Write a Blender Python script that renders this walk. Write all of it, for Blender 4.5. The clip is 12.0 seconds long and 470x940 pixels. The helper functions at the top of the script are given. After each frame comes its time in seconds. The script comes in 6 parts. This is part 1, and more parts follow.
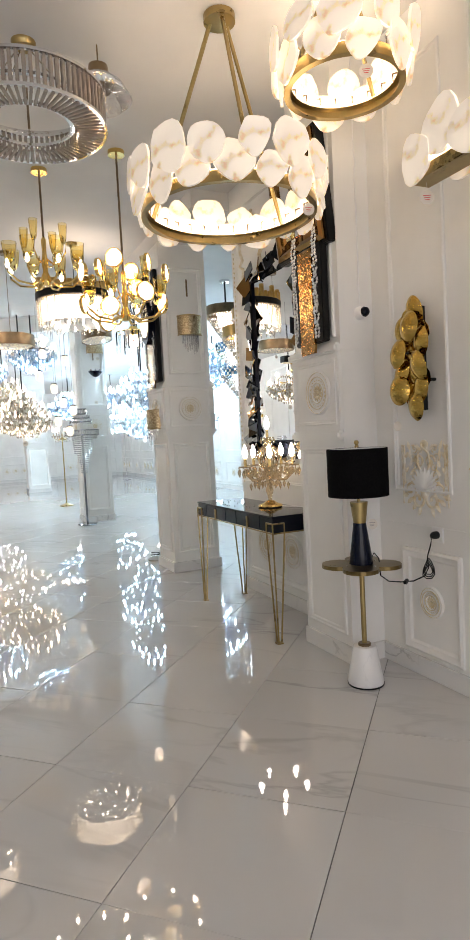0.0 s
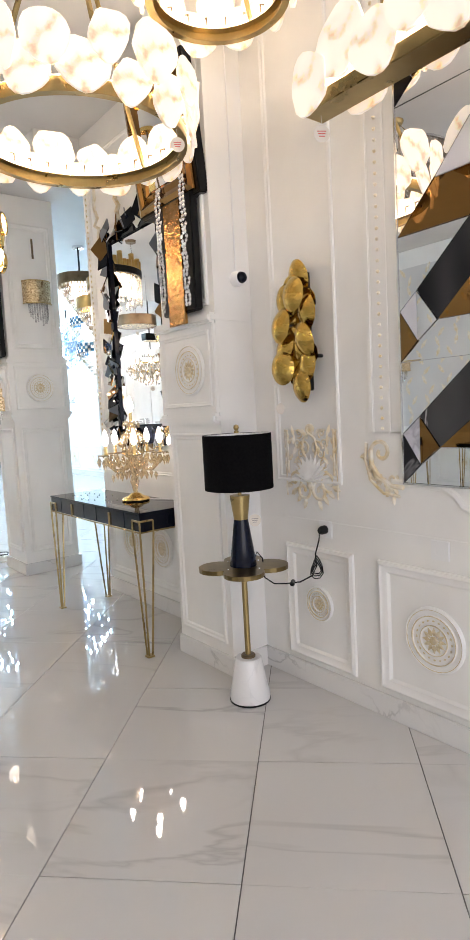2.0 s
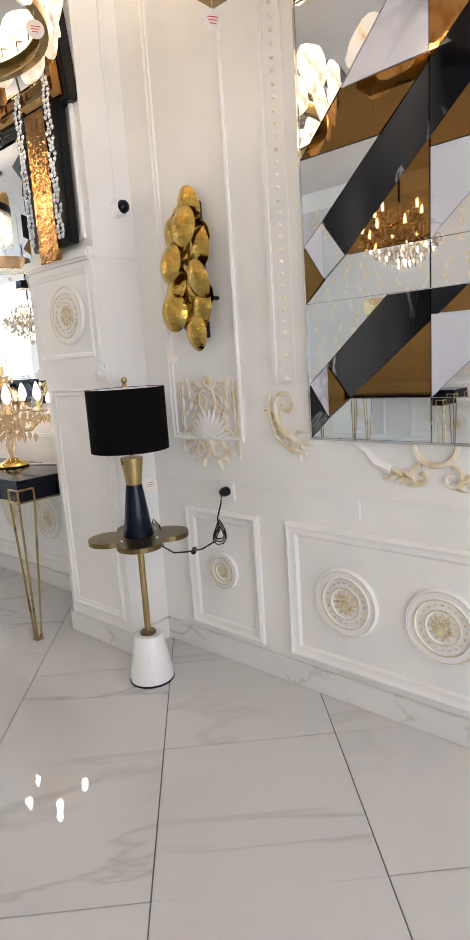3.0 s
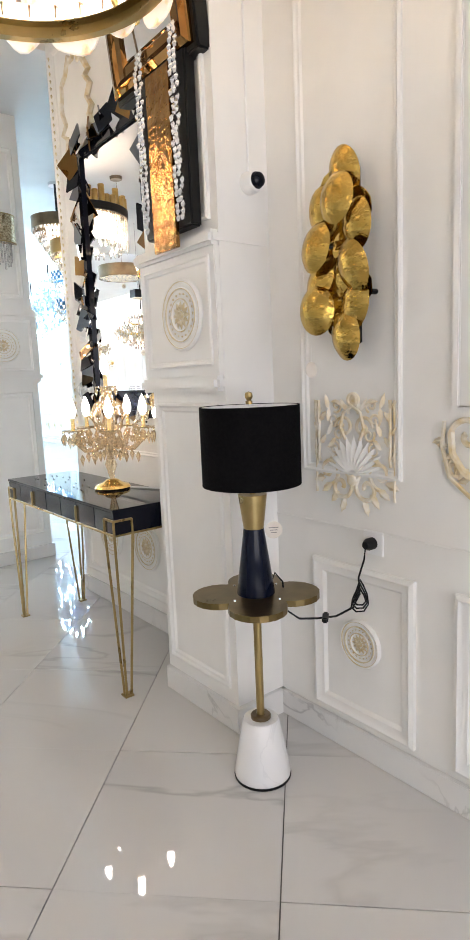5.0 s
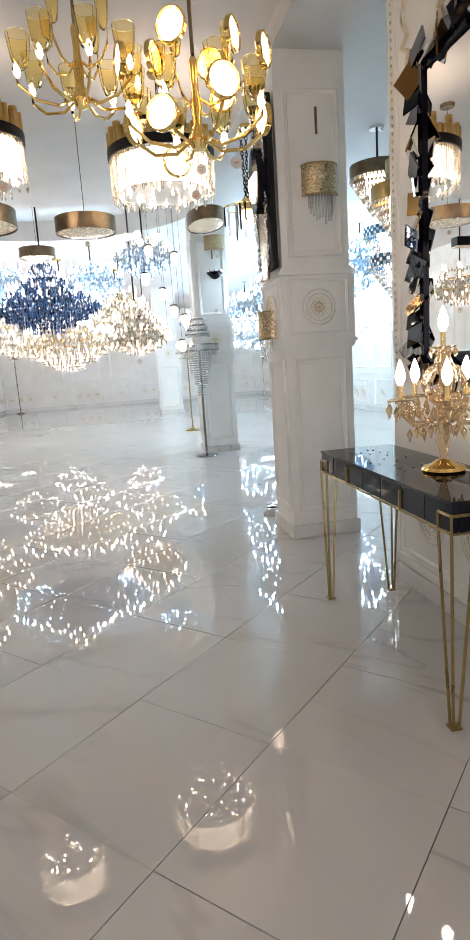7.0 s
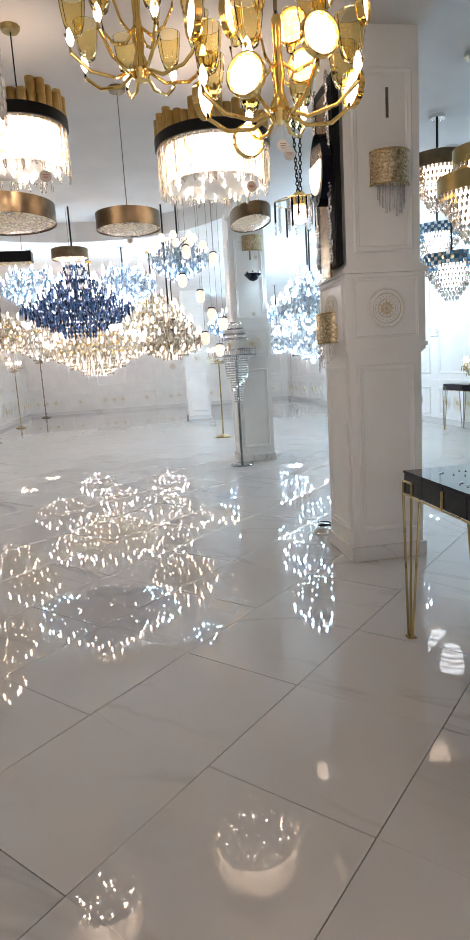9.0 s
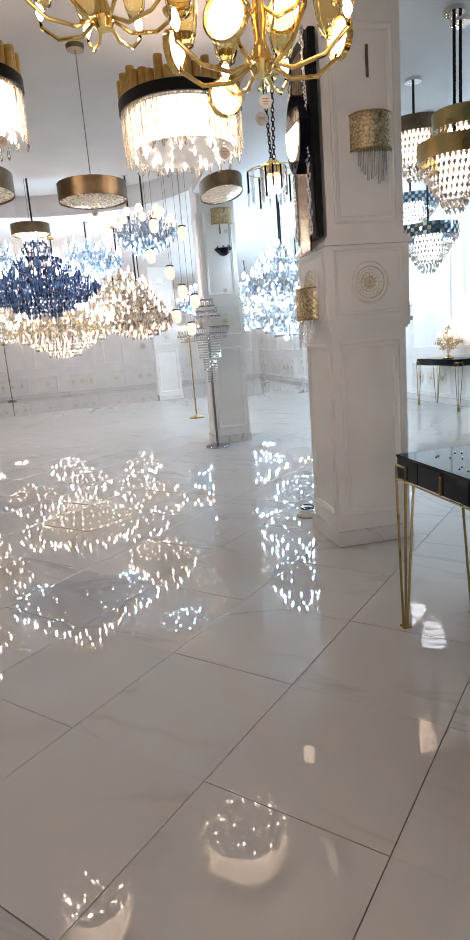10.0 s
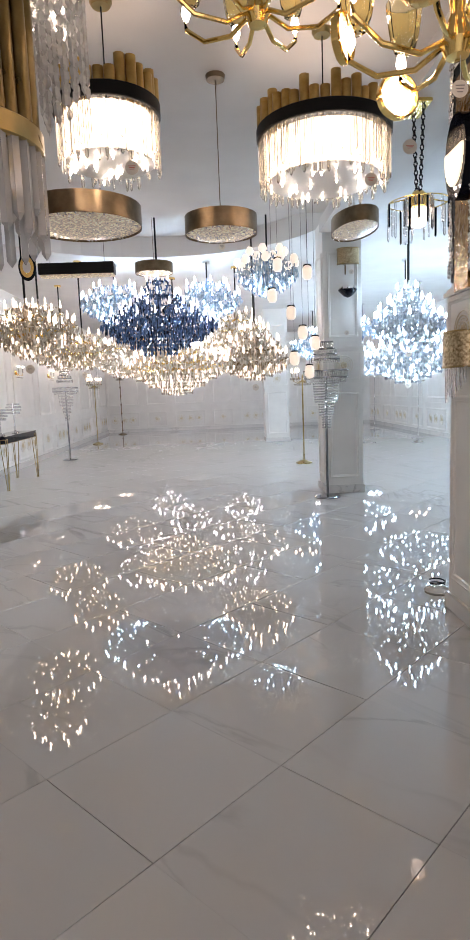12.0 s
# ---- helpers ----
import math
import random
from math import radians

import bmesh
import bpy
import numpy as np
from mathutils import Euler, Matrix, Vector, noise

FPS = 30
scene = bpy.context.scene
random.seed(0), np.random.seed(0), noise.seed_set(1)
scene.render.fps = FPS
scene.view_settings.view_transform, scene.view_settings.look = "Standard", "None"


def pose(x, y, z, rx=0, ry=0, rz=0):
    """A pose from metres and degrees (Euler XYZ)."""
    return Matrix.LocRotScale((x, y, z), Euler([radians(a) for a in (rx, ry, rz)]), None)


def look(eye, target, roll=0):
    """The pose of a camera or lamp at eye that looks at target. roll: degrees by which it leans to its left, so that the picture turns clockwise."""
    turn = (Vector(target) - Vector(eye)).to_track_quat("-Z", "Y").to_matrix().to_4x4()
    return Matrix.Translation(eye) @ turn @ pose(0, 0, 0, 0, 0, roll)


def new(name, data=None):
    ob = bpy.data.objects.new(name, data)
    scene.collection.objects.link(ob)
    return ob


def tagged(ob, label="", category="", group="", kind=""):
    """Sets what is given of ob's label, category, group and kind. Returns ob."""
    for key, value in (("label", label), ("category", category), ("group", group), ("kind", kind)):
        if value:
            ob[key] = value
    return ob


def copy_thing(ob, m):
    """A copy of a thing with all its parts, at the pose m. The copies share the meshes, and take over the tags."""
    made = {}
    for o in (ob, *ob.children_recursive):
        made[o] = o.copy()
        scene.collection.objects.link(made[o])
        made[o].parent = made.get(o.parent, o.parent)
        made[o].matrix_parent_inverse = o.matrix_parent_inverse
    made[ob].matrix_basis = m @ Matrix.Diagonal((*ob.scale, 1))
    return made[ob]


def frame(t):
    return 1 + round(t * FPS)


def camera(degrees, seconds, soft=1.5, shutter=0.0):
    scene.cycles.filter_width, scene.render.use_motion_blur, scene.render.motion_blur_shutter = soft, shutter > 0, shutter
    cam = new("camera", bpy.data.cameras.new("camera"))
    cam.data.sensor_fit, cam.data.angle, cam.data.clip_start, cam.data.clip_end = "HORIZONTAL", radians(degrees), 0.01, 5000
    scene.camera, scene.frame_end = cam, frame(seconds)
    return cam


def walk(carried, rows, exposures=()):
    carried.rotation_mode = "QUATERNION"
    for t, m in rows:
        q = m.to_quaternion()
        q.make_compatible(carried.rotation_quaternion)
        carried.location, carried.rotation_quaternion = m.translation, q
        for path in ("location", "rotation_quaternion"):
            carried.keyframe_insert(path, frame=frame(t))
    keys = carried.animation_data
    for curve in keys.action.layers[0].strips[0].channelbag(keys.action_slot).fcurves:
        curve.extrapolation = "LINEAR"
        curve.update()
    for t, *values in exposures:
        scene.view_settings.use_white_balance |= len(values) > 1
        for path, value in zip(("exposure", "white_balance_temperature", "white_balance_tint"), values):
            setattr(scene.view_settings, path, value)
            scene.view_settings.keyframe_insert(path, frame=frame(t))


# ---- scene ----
cam = camera(42.7, 12.0, 1.2)
PATH = [
    (0, (-1.956, -5.752, 1.343), (-1.114, -3.942, 1.233), -3.0),
    (0.5, (-1.856, -5.692, 1.334), (-0.841, -3.978, 1.157), -3.3),
    (1, (-1.817, -5.62, 1.342), (-0.822, -3.906, 1.072), -3.0),
    (1.5, (-1.784, -5.461, 1.318), (-0.753, -3.766, 1.06), -2.2),
    (2, (-1.744, -5.32, 1.35), (-0.519, -3.75, 1.158), -3.1),
    (2.5, (-1.653, -5.23, 1.34), (-0.241, -3.848, 1.03), -3.8),
    (2.7, (-1.62, -5.182, 1.336), (-0.16, -3.862, 0.98), -3.8),
    (4.3, (-1.318, -4.836, 1.301), (0.1, -3.469, 0.957), -2.2),
    (4.5, (-1.285, -4.784, 1.303), (0.06, -3.344, 0.961), -2.1),
    (5, (-1.264, -4.621, 1.328), (-0.035, -3.071, 1.035), -2.4),
    (5.5, (-1.26, -4.504, 1.328), (-0.252, -2.805, 1.014), -3.2),
    (6, (-1.243, -4.388, 1.317), (-0.48, -2.571, 0.976), -3.3),
    (6.5, (-1.209, -4.248, 1.321), (-0.672, -2.352, 0.979), -3.5),
    (7, (-1.194, -4.156, 1.323), (-0.835, -2.221, 0.968), -3.9),
    (7.2, (-1.211, -4.127, 1.329), (-0.944, -2.183, 0.939), -3.8),
    (8.8, (-1.351, -3.76, 1.341), (-1.104, -1.804, 1.004), -3.7),
    (9, (-1.354, -3.743, 1.347), (-1.057, -1.794, 1.011), -3.6),
    (9.5, (-1.36, -3.653, 1.346), (-0.988, -1.725, 0.966), -3.2),
    (10, (-1.376, -3.554, 1.364), (-0.995, -1.636, 0.951), -4.7),
    (10.5, (-1.375, -3.435, 1.363), (-0.97, -1.516, 0.975), -3.8),
    (11, (-1.379, -3.336, 1.347), (-1.093, -1.412, 0.89), -2.0),
    (11.5, (-1.401, -3.21, 1.356), (-1.187, -1.258, 0.975), -1.9),
    (12, (-1.425, -3.068, 1.387), (-1.357, -1.087, 1.125), -2.2),
]
EXPOSURES = [(0, -.74, 7400, 19), (0.5, -.42, 7400, 20), (1.0, -.32, 7200, 20), (1.5, -.28, 7150, 20), (2.5, -.12, 6950, 19), (5.0, -.02, 7000, 18), (5.5, .0, 7050, 18), (6.0, -.22, 7150, 19), (6.5, -.55, 7300, 20),
             (7.0, -.72, 7400, 21), (9.5, -1.0, 7700, 26), (10.5, -1.0, 7750, 28), (11.0, -.96, 7750, 28), (12.0, -1.26, 7550, 28)]
walk(cam, [(t, look(e, a, r)) for t, e, a, r in PATH], EXPOSURES)

# ---- world and exposure ----
world = bpy.data.worlds.new("world")
scene.world = world
world.use_nodes = True
sky = world.node_tree.nodes.new("ShaderNodeTexSky")
sky.sky_type, sky.sun_disc, sky.sun_elevation, sky.sun_rotation = "NISHITA", False, radians(40), radians(200)
world.node_tree.links.new(sky.outputs["Color"], world.node_tree.nodes["Background"].inputs["Color"])
world.node_tree.nodes["Background"].inputs["Strength"].default_value = 0.08


def lamp(name, kind, place, power, colour, size=0.1, target=None):
    data = bpy.data.lights.new(name, kind)
    data.energy, data.color = power, colour
    if kind == "AREA":
        data.shape, data.size, data.size_y = "RECTANGLE", size[0], size[1]
    else:
        data.shadow_soft_size = size
    ob = new(name, data)
    ob.matrix_world = look(place, target) if target else Matrix.Translation(place)
    return ob




# daylight of the shop front behind the walk
lamp("shop_front_daylight", "AREA", (-2.4, -8.85, 1.55), 175, (0.78, 0.88, 1.0), (5.0, 2.5), (-2.4, 0.0, 1.45))


# ---- materials ----
def material(name, colour, rough=0.5, metal=0.0, **more):
    m = bpy.data.materials.new(name)
    m.use_nodes = True
    b = m.node_tree.nodes["Principled BSDF"]
    b.inputs["Base Color"].default_value = (*colour, 1)
    b.inputs["Roughness"].default_value = rough
    b.inputs["Metallic"].default_value = metal
    for key, value in more.items():
        b.inputs[key.replace("_", " ")].default_value = value
    return m


def vary(m, a, b, scale=8.0, detail=4.0, rough=(), bump=0.0, bump_scale=60.0, island=0.0):
    """Two-scale colour variation, uneven gloss and fine relief on a material."""
    t = m.node_tree
    n, l = t.nodes, t.links
    bs = n["Principled BSDF"]
    co = n.new("ShaderNodeTexCoord")
    tex = n.new("ShaderNodeTexNoise")
    tex.inputs["Scale"].default_value, tex.inputs["Detail"].default_value = scale, detail
    l.new(co.outputs["Object"], tex.inputs["Vector"])
    ramp = n.new("ShaderNodeValToRGB")
    ramp.color_ramp.elements[0].position, ramp.color_ramp.elements[1].position = 0.3, 0.7
    ramp.color_ramp.elements[0].color, ramp.color_ramp.elements[1].color = (*a, 1), (*b, 1)
    l.new(tex.outputs["Fac"], ramp.inputs["Fac"])
    l.new(ramp.outputs["Color"], bs.inputs["Base Color"])
    if rough:
        mr = n.new("ShaderNodeMapRange")
        mr.inputs["To Min"].default_value, mr.inputs["To Max"].default_value = rough
        l.new(tex.outputs["Fac"], mr.inputs["Value"])
        l.new(mr.outputs["Result"], bs.inputs["Roughness"])
    if bump:
        fine = n.new("ShaderNodeTexNoise")
        fine.inputs["Scale"].default_value = bump_scale
        l.new(co.outputs["Object"], fine.inputs["Vector"])
        bp = n.new("ShaderNodeBump")
        bp.inputs["Strength"].default_value, bp.inputs["Distance"].default_value = bump, 0.004
        l.new(fine.outputs["Fac"], bp.inputs["Height"])
        l.new(bp.outputs["Normal"], bs.inputs["Normal"])
    return m


def marble(name, base, vein, rough, scale=1.1, amount=0.5, coord="Object", stretch=(1, 1, 1), wave=0.0, thin=0.022):
    m = material(name, base, rough)
    t = m.node_tree
    n, l = t.nodes, t.links
    bs = n["Principled BSDF"]
    co, info, add = n.new("ShaderNodeTexCoord"), n.new("ShaderNodeObjectInfo"), n.new("ShaderNodeVectorMath")
    add.operation = "MULTIPLY_ADD"
    add.inputs[1].default_value = (40, 40, 40)
    l.new(info.outputs["Random"], add.inputs[0])
    drawn = n.new("ShaderNodeMapping")
    drawn.inputs["Scale"].default_value = stretch
    drawn.inputs["Rotation"].default_value = (0, 0, radians(30) if stretch[0] != stretch[1] else 0)
    l.new(co.outputs[coord], drawn.inputs["Vector"])
    l.new(drawn.outputs["Vector"], add.inputs[2])
    warp = n.new("ShaderNodeTexNoise")
    warp.inputs["Scale"].default_value, warp.inputs["Detail"].default_value = scale, 5.0
    warp.inputs["Distortion"].default_value = 1.2
    l.new(add.outputs[0], warp.inputs["Vector"])
    ridge = n.new("ShaderNodeMath")
    ridge.operation = "SUBTRACT"
    ridge.inputs[1].default_value = 0.5
    l.new(warp.outputs["Fac"], ridge.inputs[0])
    ab = n.new("ShaderNodeMath")
    ab.operation = "ABSOLUTE"
    l.new(ridge.outputs[0], ab.inputs[0])
    ramp = n.new("ShaderNodeValToRGB")
    e = ramp.color_ramp.elements
    e[0].position, e[0].color = 0.0, (amount, amount, amount, 1)
    e[1].position, e[1].color = thin, (0, 0, 0, 1)
    l.new(ab.outputs[0], ramp.inputs["Fac"])
    soft = n.new("ShaderNodeTexNoise")
    soft.inputs["Scale"].default_value = scale * 0.9
    l.new(add.outputs[0], soft.inputs["Vector"])
    mask = n.new("ShaderNodeMapRange")
    mask.inputs["From Min"].default_value, mask.inputs["From Max"].default_value = 0.42, 0.68
    l.new(soft.outputs["Fac"], mask.inputs["Value"])
    mul = n.new("ShaderNodeMath")
    mul.operation = "MULTIPLY"
    l.new(ramp.outputs["Color"], mul.inputs[0])
    l.new(mask.outputs["Result"], mul.inputs[1])
    cloud = n.new("ShaderNodeMath")
    cloud.operation = "MULTIPLY_ADD"
    cloud.inputs[1].default_value = 0.12 * amount
    l.new(mask.outputs["Result"], cloud.inputs[0])
    l.new(mul.outputs[0], cloud.inputs[2])
    mix = n.new("ShaderNodeMix")
    mix.data_type = "RGBA"
    mix.inputs["A"].default_value, mix.inputs["B"].default_value = (*base, 1), (*vein, 1)
    l.new(cloud.outputs[0], mix.inputs["Factor"])
    l.new(mix.outputs["Result"], bs.inputs["Base Color"])
    if wave:
        slow, bp = n.new("ShaderNodeTexNoise"), n.new("ShaderNodeBump")
        slow.inputs["Scale"].default_value, slow.inputs["Detail"].default_value = 7.0, 1.0
        l.new(add.outputs[0], slow.inputs["Vector"])
        bp.inputs["Strength"].default_value, bp.inputs["Distance"].default_value = 1.0, wave
        l.new(slow.outputs["Fac"], bp.inputs["Height"])
        l.new(bp.outputs["Normal"], bs.inputs["Normal"])
    return m


M_WALL = vary(material("white_wall_paint", (0.8, 0.79, 0.76), 0.45), (0.76, 0.75, 0.72), (0.83, 0.82, 0.79), 3, rough=(0.35, 0.55), bump=0.05)
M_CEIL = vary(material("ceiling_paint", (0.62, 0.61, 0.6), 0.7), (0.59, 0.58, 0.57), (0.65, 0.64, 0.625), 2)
M_TILE = marble("polished_marble_tile", (0.6, 0.592, 0.58), (0.25, 0.245, 0.24), 0.012, 0.95, 0.42, "Object", (1.7, 0.5, 1), 0.00025)
M_TILE.node_tree.nodes["Principled BSDF"].inputs["Specular IOR Level"].default_value = 0.65
M_BASE = marble("marble_skirting", (0.72, 0.71, 0.69), (0.35, 0.34, 0.33), 0.12, 2.5, 0.6)
M_GROUT = material("grey_grout", (0.16, 0.155, 0.15), 0.8)
M_GOLDLEAF = vary(material("gold_leaf", (0.66, 0.56, 0.38), 0.45, 0.25), (0.72, 0.65, 0.5), (0.58, 0.46, 0.26), 30)
M_BRASS = vary(material("brushed_brass", (0.62, 0.43, 0.16), 0.28, 1.0), (0.33, 0.24, 0.10), (0.42, 0.31, 0.14), 9, rough=(0.22, 0.36))
M_BRONZE = vary(material("dark_bronze", (0.2, 0.15, 0.09), 0.35, 1.0), (0.14, 0.1, 0.06), (0.26, 0.19, 0.12), 12)
M_GOLD = material("polished_gold", (0.9, 0.62, 0.22), 0.12, 1.0)
M_CHROME = material("chrome", (0.75, 0.75, 0.76), 0.08, 1.0)
# chrome again, the dark surroundings it mirrors put into its colour
M_DIMCHROME = material("chrome_with_dark_reflections", (0.3, 0.31, 0.33), 0.12, 1.0)
M_BLACK = material("black_metal", (0.004, 0.004, 0.0045), 0.45, 0.0, Specular_IOR_Level=0.25)
M_BLACKGLASS = material("black_lacquered_glass", (0.003, 0.004, 0.009), 0.03, 0.0, Specular_IOR_Level=0.18)
M_SHADE = vary(material("black_lampshade_cloth", (0.012, 0.011, 0.012), 0.9, 0.0, Specular_IOR_Level=0.05), (0.003, 0.003, 0.0035), (0.006, 0.0055, 0.006), 90, bump=0.3, bump_scale=400)
M_NAVY = material("dark_navy_ceramic", (0.002, 0.004, 0.014), 0.1, 0.0, Specular_IOR_Level=0.22)
M_WHITESTONE = marble("white_marble", (0.78, 0.77, 0.76), (0.5, 0.5, 0.5), 0.25, 4, 0.3)
M_MIRROR = material("mirror_glass", (0.9, 0.9, 0.9), 0.01, 1.0)
M_AMBER = material("bronze_mirror_glass", (0.29, 0.15, 0.05), 0.02, 1.0)
M_GREYMIRROR = material("grey_mirror_glass", (0.22, 0.24, 0.27), 0.02, 1.0)
M_FARCRYSTAL = material("sparkling_crystal", (0.88, 0.93, 0.98), 0.05, 0.0, Transmission_Weight=0.55, IOR=1.5)
M_CRYSTAL = material("clear_crystal", (0.95, 0.95, 0.95), 0.03, 0.0, Transmission_Weight=0.9, IOR=1.5)
M_AMBERCRYSTAL = material("champagne_crystal", (0.97, 0.79, 0.54), 0.04, 0.0, Transmission_Weight=0.75, IOR=1.45)
M_SMOKE = material("smoked_crystal", (0.55, 0.47, 0.4), 0.06, 0.2, Transmission_Weight=0.5, IOR=1.5)
M_BLUECRYSTAL = material("dark_blue_crystal", (0.06, 0.16, 0.42), 0.04, 0.25, Transmission_Weight=0.45, IOR=1.5)


def facets(m, dark, light):
    """Each cut piece of a joined mesh takes its own tint, painting in glass's bright and dark glints."""
    n, l = m.node_tree.nodes, m.node_tree.links
    geo, ramp = n.new("ShaderNodeNewGeometry"), n.new("ShaderNodeValToRGB")
    ramp.color_ramp.elements[0].color, ramp.color_ramp.elements[1].color = (*dark, 1), (*light, 1)
    l.new(geo.outputs["Random Per Island"], ramp.inputs["Fac"])
    l.new(ramp.outputs["Color"], n["Principled BSDF"].inputs["Base Color"])
    return m


def glow(name, colour, strength):
    return material(name, colour, 0.4, 0.0, Emission_Color=(*colour, 1), Emission_Strength=strength)


facets(M_FARCRYSTAL, (0.5, 0.58, 0.66), (0.97, 0.99, 1.0))
facets(M_BLUECRYSTAL, (0.008, 0.02, 0.07), (0.2, 0.4, 0.75))
M_BULB = glow("warm_bulb", (1.0, 0.9, 0.74), 55)
M_COOLBULB = glow("cool_bulb", (0.44, 0.76, 1.0), 290)
M_WHITEBULB = glow("white_bulb", (1.0, 0.95, 0.88), 60)


# ---- mesh helpers ----
def box(bm, cx, cy, cz, sx, sy, sz, bevel=0.0, m=None):
    """A box by centre and size; bevel chamfers its upright and level edges."""
    made = bmesh.ops.create_cube(bm, size=1.0)["verts"]
    bmesh.ops.transform(bm, verts=made, matrix=Matrix.Translation((cx, cy, cz)) @ Matrix.Diagonal((sx, sy, sz, 1)))
    if bevel:
        edges = list({e for v in made for e in v.link_edges})
        made = bmesh.ops.bevel(bm, geom=edges, offset=bevel, segments=2, affect="EDGES")["verts"]
    if m is not None:
        bmesh.ops.transform(bm, verts=list({v for v in made}), matrix=m)
    return bm


def span(bm, x0, x1, y0, y1, z0, z1, bevel=0.0):
    return box(bm, (x0 + x1) / 2, (y0 + y1) / 2, (z0 + z1) / 2, abs(x1 - x0), abs(y1 - y0), abs(z1 - z0), bevel)


def lathe(bm, profile, seg=16, m=None, closed=False):
    """A turned body round z from (radius, height) pairs."""
    rings = []
    for r, z in profile:
        if r < 1e-5:
            rings.append([bm.verts.new((0, 0, z))])
        else:
            rings.append([bm.verts.new((r * math.cos(2 * math.pi * i / seg), r * math.sin(2 * math.pi * i / seg), z)) for i in range(seg)])
    pairs = list(zip(rings, rings[1:])) + ([(rings[-1], rings[0])] if closed else [])
    for a, b in pairs:
        for i in range(seg):
            j = (i + 1) % seg
            if len(a) == 1 and len(b) > 1:
                bm.faces.new((a[0], b[j], b[i]))
            elif len(b) == 1 and len(a) > 1:
                bm.faces.new((a[i], a[j], b[0]))
            elif len(a) > 1:
                bm.faces.new((a[i], a[j], b[j], b[i]))
    if m is not None:
        for ring in rings:
            for v in ring:
                v.co = m @ v.co
    return bm


def rod(bm, p, q, r, r2=None, seg=8):
    """A capped straight bar from p to q."""
    p, q = Vector(p), Vector(q)
    d = q - p
    m = Matrix.Translation(p) @ d.to_track_quat("Z", "Y").to_matrix().to_4x4()
    return lathe(bm, [(0, 0), (r, 0), (r2 if r2 is not None else r, d.length), (0, d.length)], seg, m)


def tube(bm, points, r, seg=6):
    """A round bar through a row of points."""
    pts = [Vector(p) for p in points]
    rings = []
    for i, p in enumerate(pts):
        d = (pts[min(i + 1, len(pts) - 1)] - pts[max(i - 1, 0)]).normalized()
        side = d.cross(Vector((0, 0, 1)) if abs(d.z) < 0.95 else Vector((1, 0, 0))).normalized()
        up = side.cross(d)
        rings.append([bm.verts.new(p + r * (side * math.cos(2 * math.pi * k / seg) + up * math.sin(2 * math.pi * k / seg))) for k in range(seg)])
    for a, b in zip(rings, rings[1:]):
        for k in range(seg):
            j = (k + 1) % seg
            bm.faces.new((a[k], a[j], b[j], b[k]))
    bm.faces.new(rings[0][::-1])
    bm.faces.new(rings[-1])
    return bm


def gem(bm, c, r, h, seg=5, m=None):
    """A cut drop: two facetted cones."""
    c = Vector(c)
    mid = [bm.verts.new((r * math.cos(2 * math.pi * i / seg), r * math.sin(2 * math.pi * i / seg), 0.12 * h)) for i in range(seg)]
    top, low = bm.verts.new((0, 0, h * 0.5)), bm.verts.new((0, 0, -h * 0.5))
    for i in range(seg):
        j = (i + 1) % seg
        bm.faces.new((mid[i], mid[j], top))
        bm.faces.new((mid[j], mid[i], low))
    for v in (*mid, top, low):
        v.co = (m @ v.co if m is not None else v.co) + c
    return bm


def prism(bm, c, w, d, h, yaw=0.0):
    """A hanging glass bar with a pointed foot; c is the middle of its top."""
    x, y, z = c
    ca, sa = math.cos(yaw), math.sin(yaw)
    ring = [(-w, -d), (w, -d), (w, d), (-w, d)]
    top = [bm.verts.new((x + (a * ca - b * sa) / 2, y + (a * sa + b * ca) / 2, z)) for a, b in ring]
    low = [bm.verts.new((v.co.x, v.co.y, z - h + w)) for v in top]
    tip = bm.verts.new((x, y, z - h))
    bm.faces.new(top)
    for i in range(4):
        j = (i + 1) % 4
        bm.faces.new((top[j], top[i], low[i], low[j]))
        bm.faces.new((low[j], low[i], tip))
    return bm


def flat(bm, points, thick, m=None):
    """A plate of that thickness on an outline given in its own plane."""
    a = [bm.verts.new((x, y, 0)) for x, y in points]
    b = [bm.verts.new((x, y, thick)) for x, y in points]
    bm.faces.new(a[::-1])
    bm.faces.new(b)
    for i in range(len(a)):
        j = (i + 1) % len(a)
        bm.faces.new((a[i], a[j], b[j], b[i]))
    if m is not None:
        for v in (*a, *b):
            v.co = m @ v.co
    return bm


def mesh_of(name, bm, mat, smooth=True):
    bmesh.ops.recalc_face_normals(bm, faces=bm.faces)
    me = bpy.data.meshes.new(name)
    bm.to_mesh(me)
    bm.free()
    me.materials.append(mat)
    if smooth:
        me.shade_smooth()
        me.set_sharp_from_angle(angle=radians(35))
    return me


JOINED = ("glint_points", "bead_strip", "crystal_skirt", "amber_plates", "crystal_row", "crystal_strings", "crystal_drops", "beading", "crystals", "crystal_edge", "gilding", "flutes", "leaves")


def part(name, bm, mat, parent, label="", smooth=True, place=None):
    """Links a bmesh as one mesh object under a thing or a part."""
    ob = new(name, mesh_of(name, bm, mat, smooth) if isinstance(bm, bmesh.types.BMesh) else bm)
    ob.parent = parent
    if name in JOINED:
        ob["kind"] = "stuff"
    if place is not None:
        ob.matrix_basis = place
    return tagged(ob, label)


def thing(name, place, label, category, group=""):
    ob = new(name)
    ob.empty_display_size = 0.1
    ob.matrix_basis = place if isinstance(place, Matrix) else Matrix.Translation(place)
    return tagged(ob, label, category, group)


def structure(name, bm, mat, label, category, smooth=False):
    return tagged(new(name, mesh_of(name, bm, mat, smooth)), label, category, "", "structure")


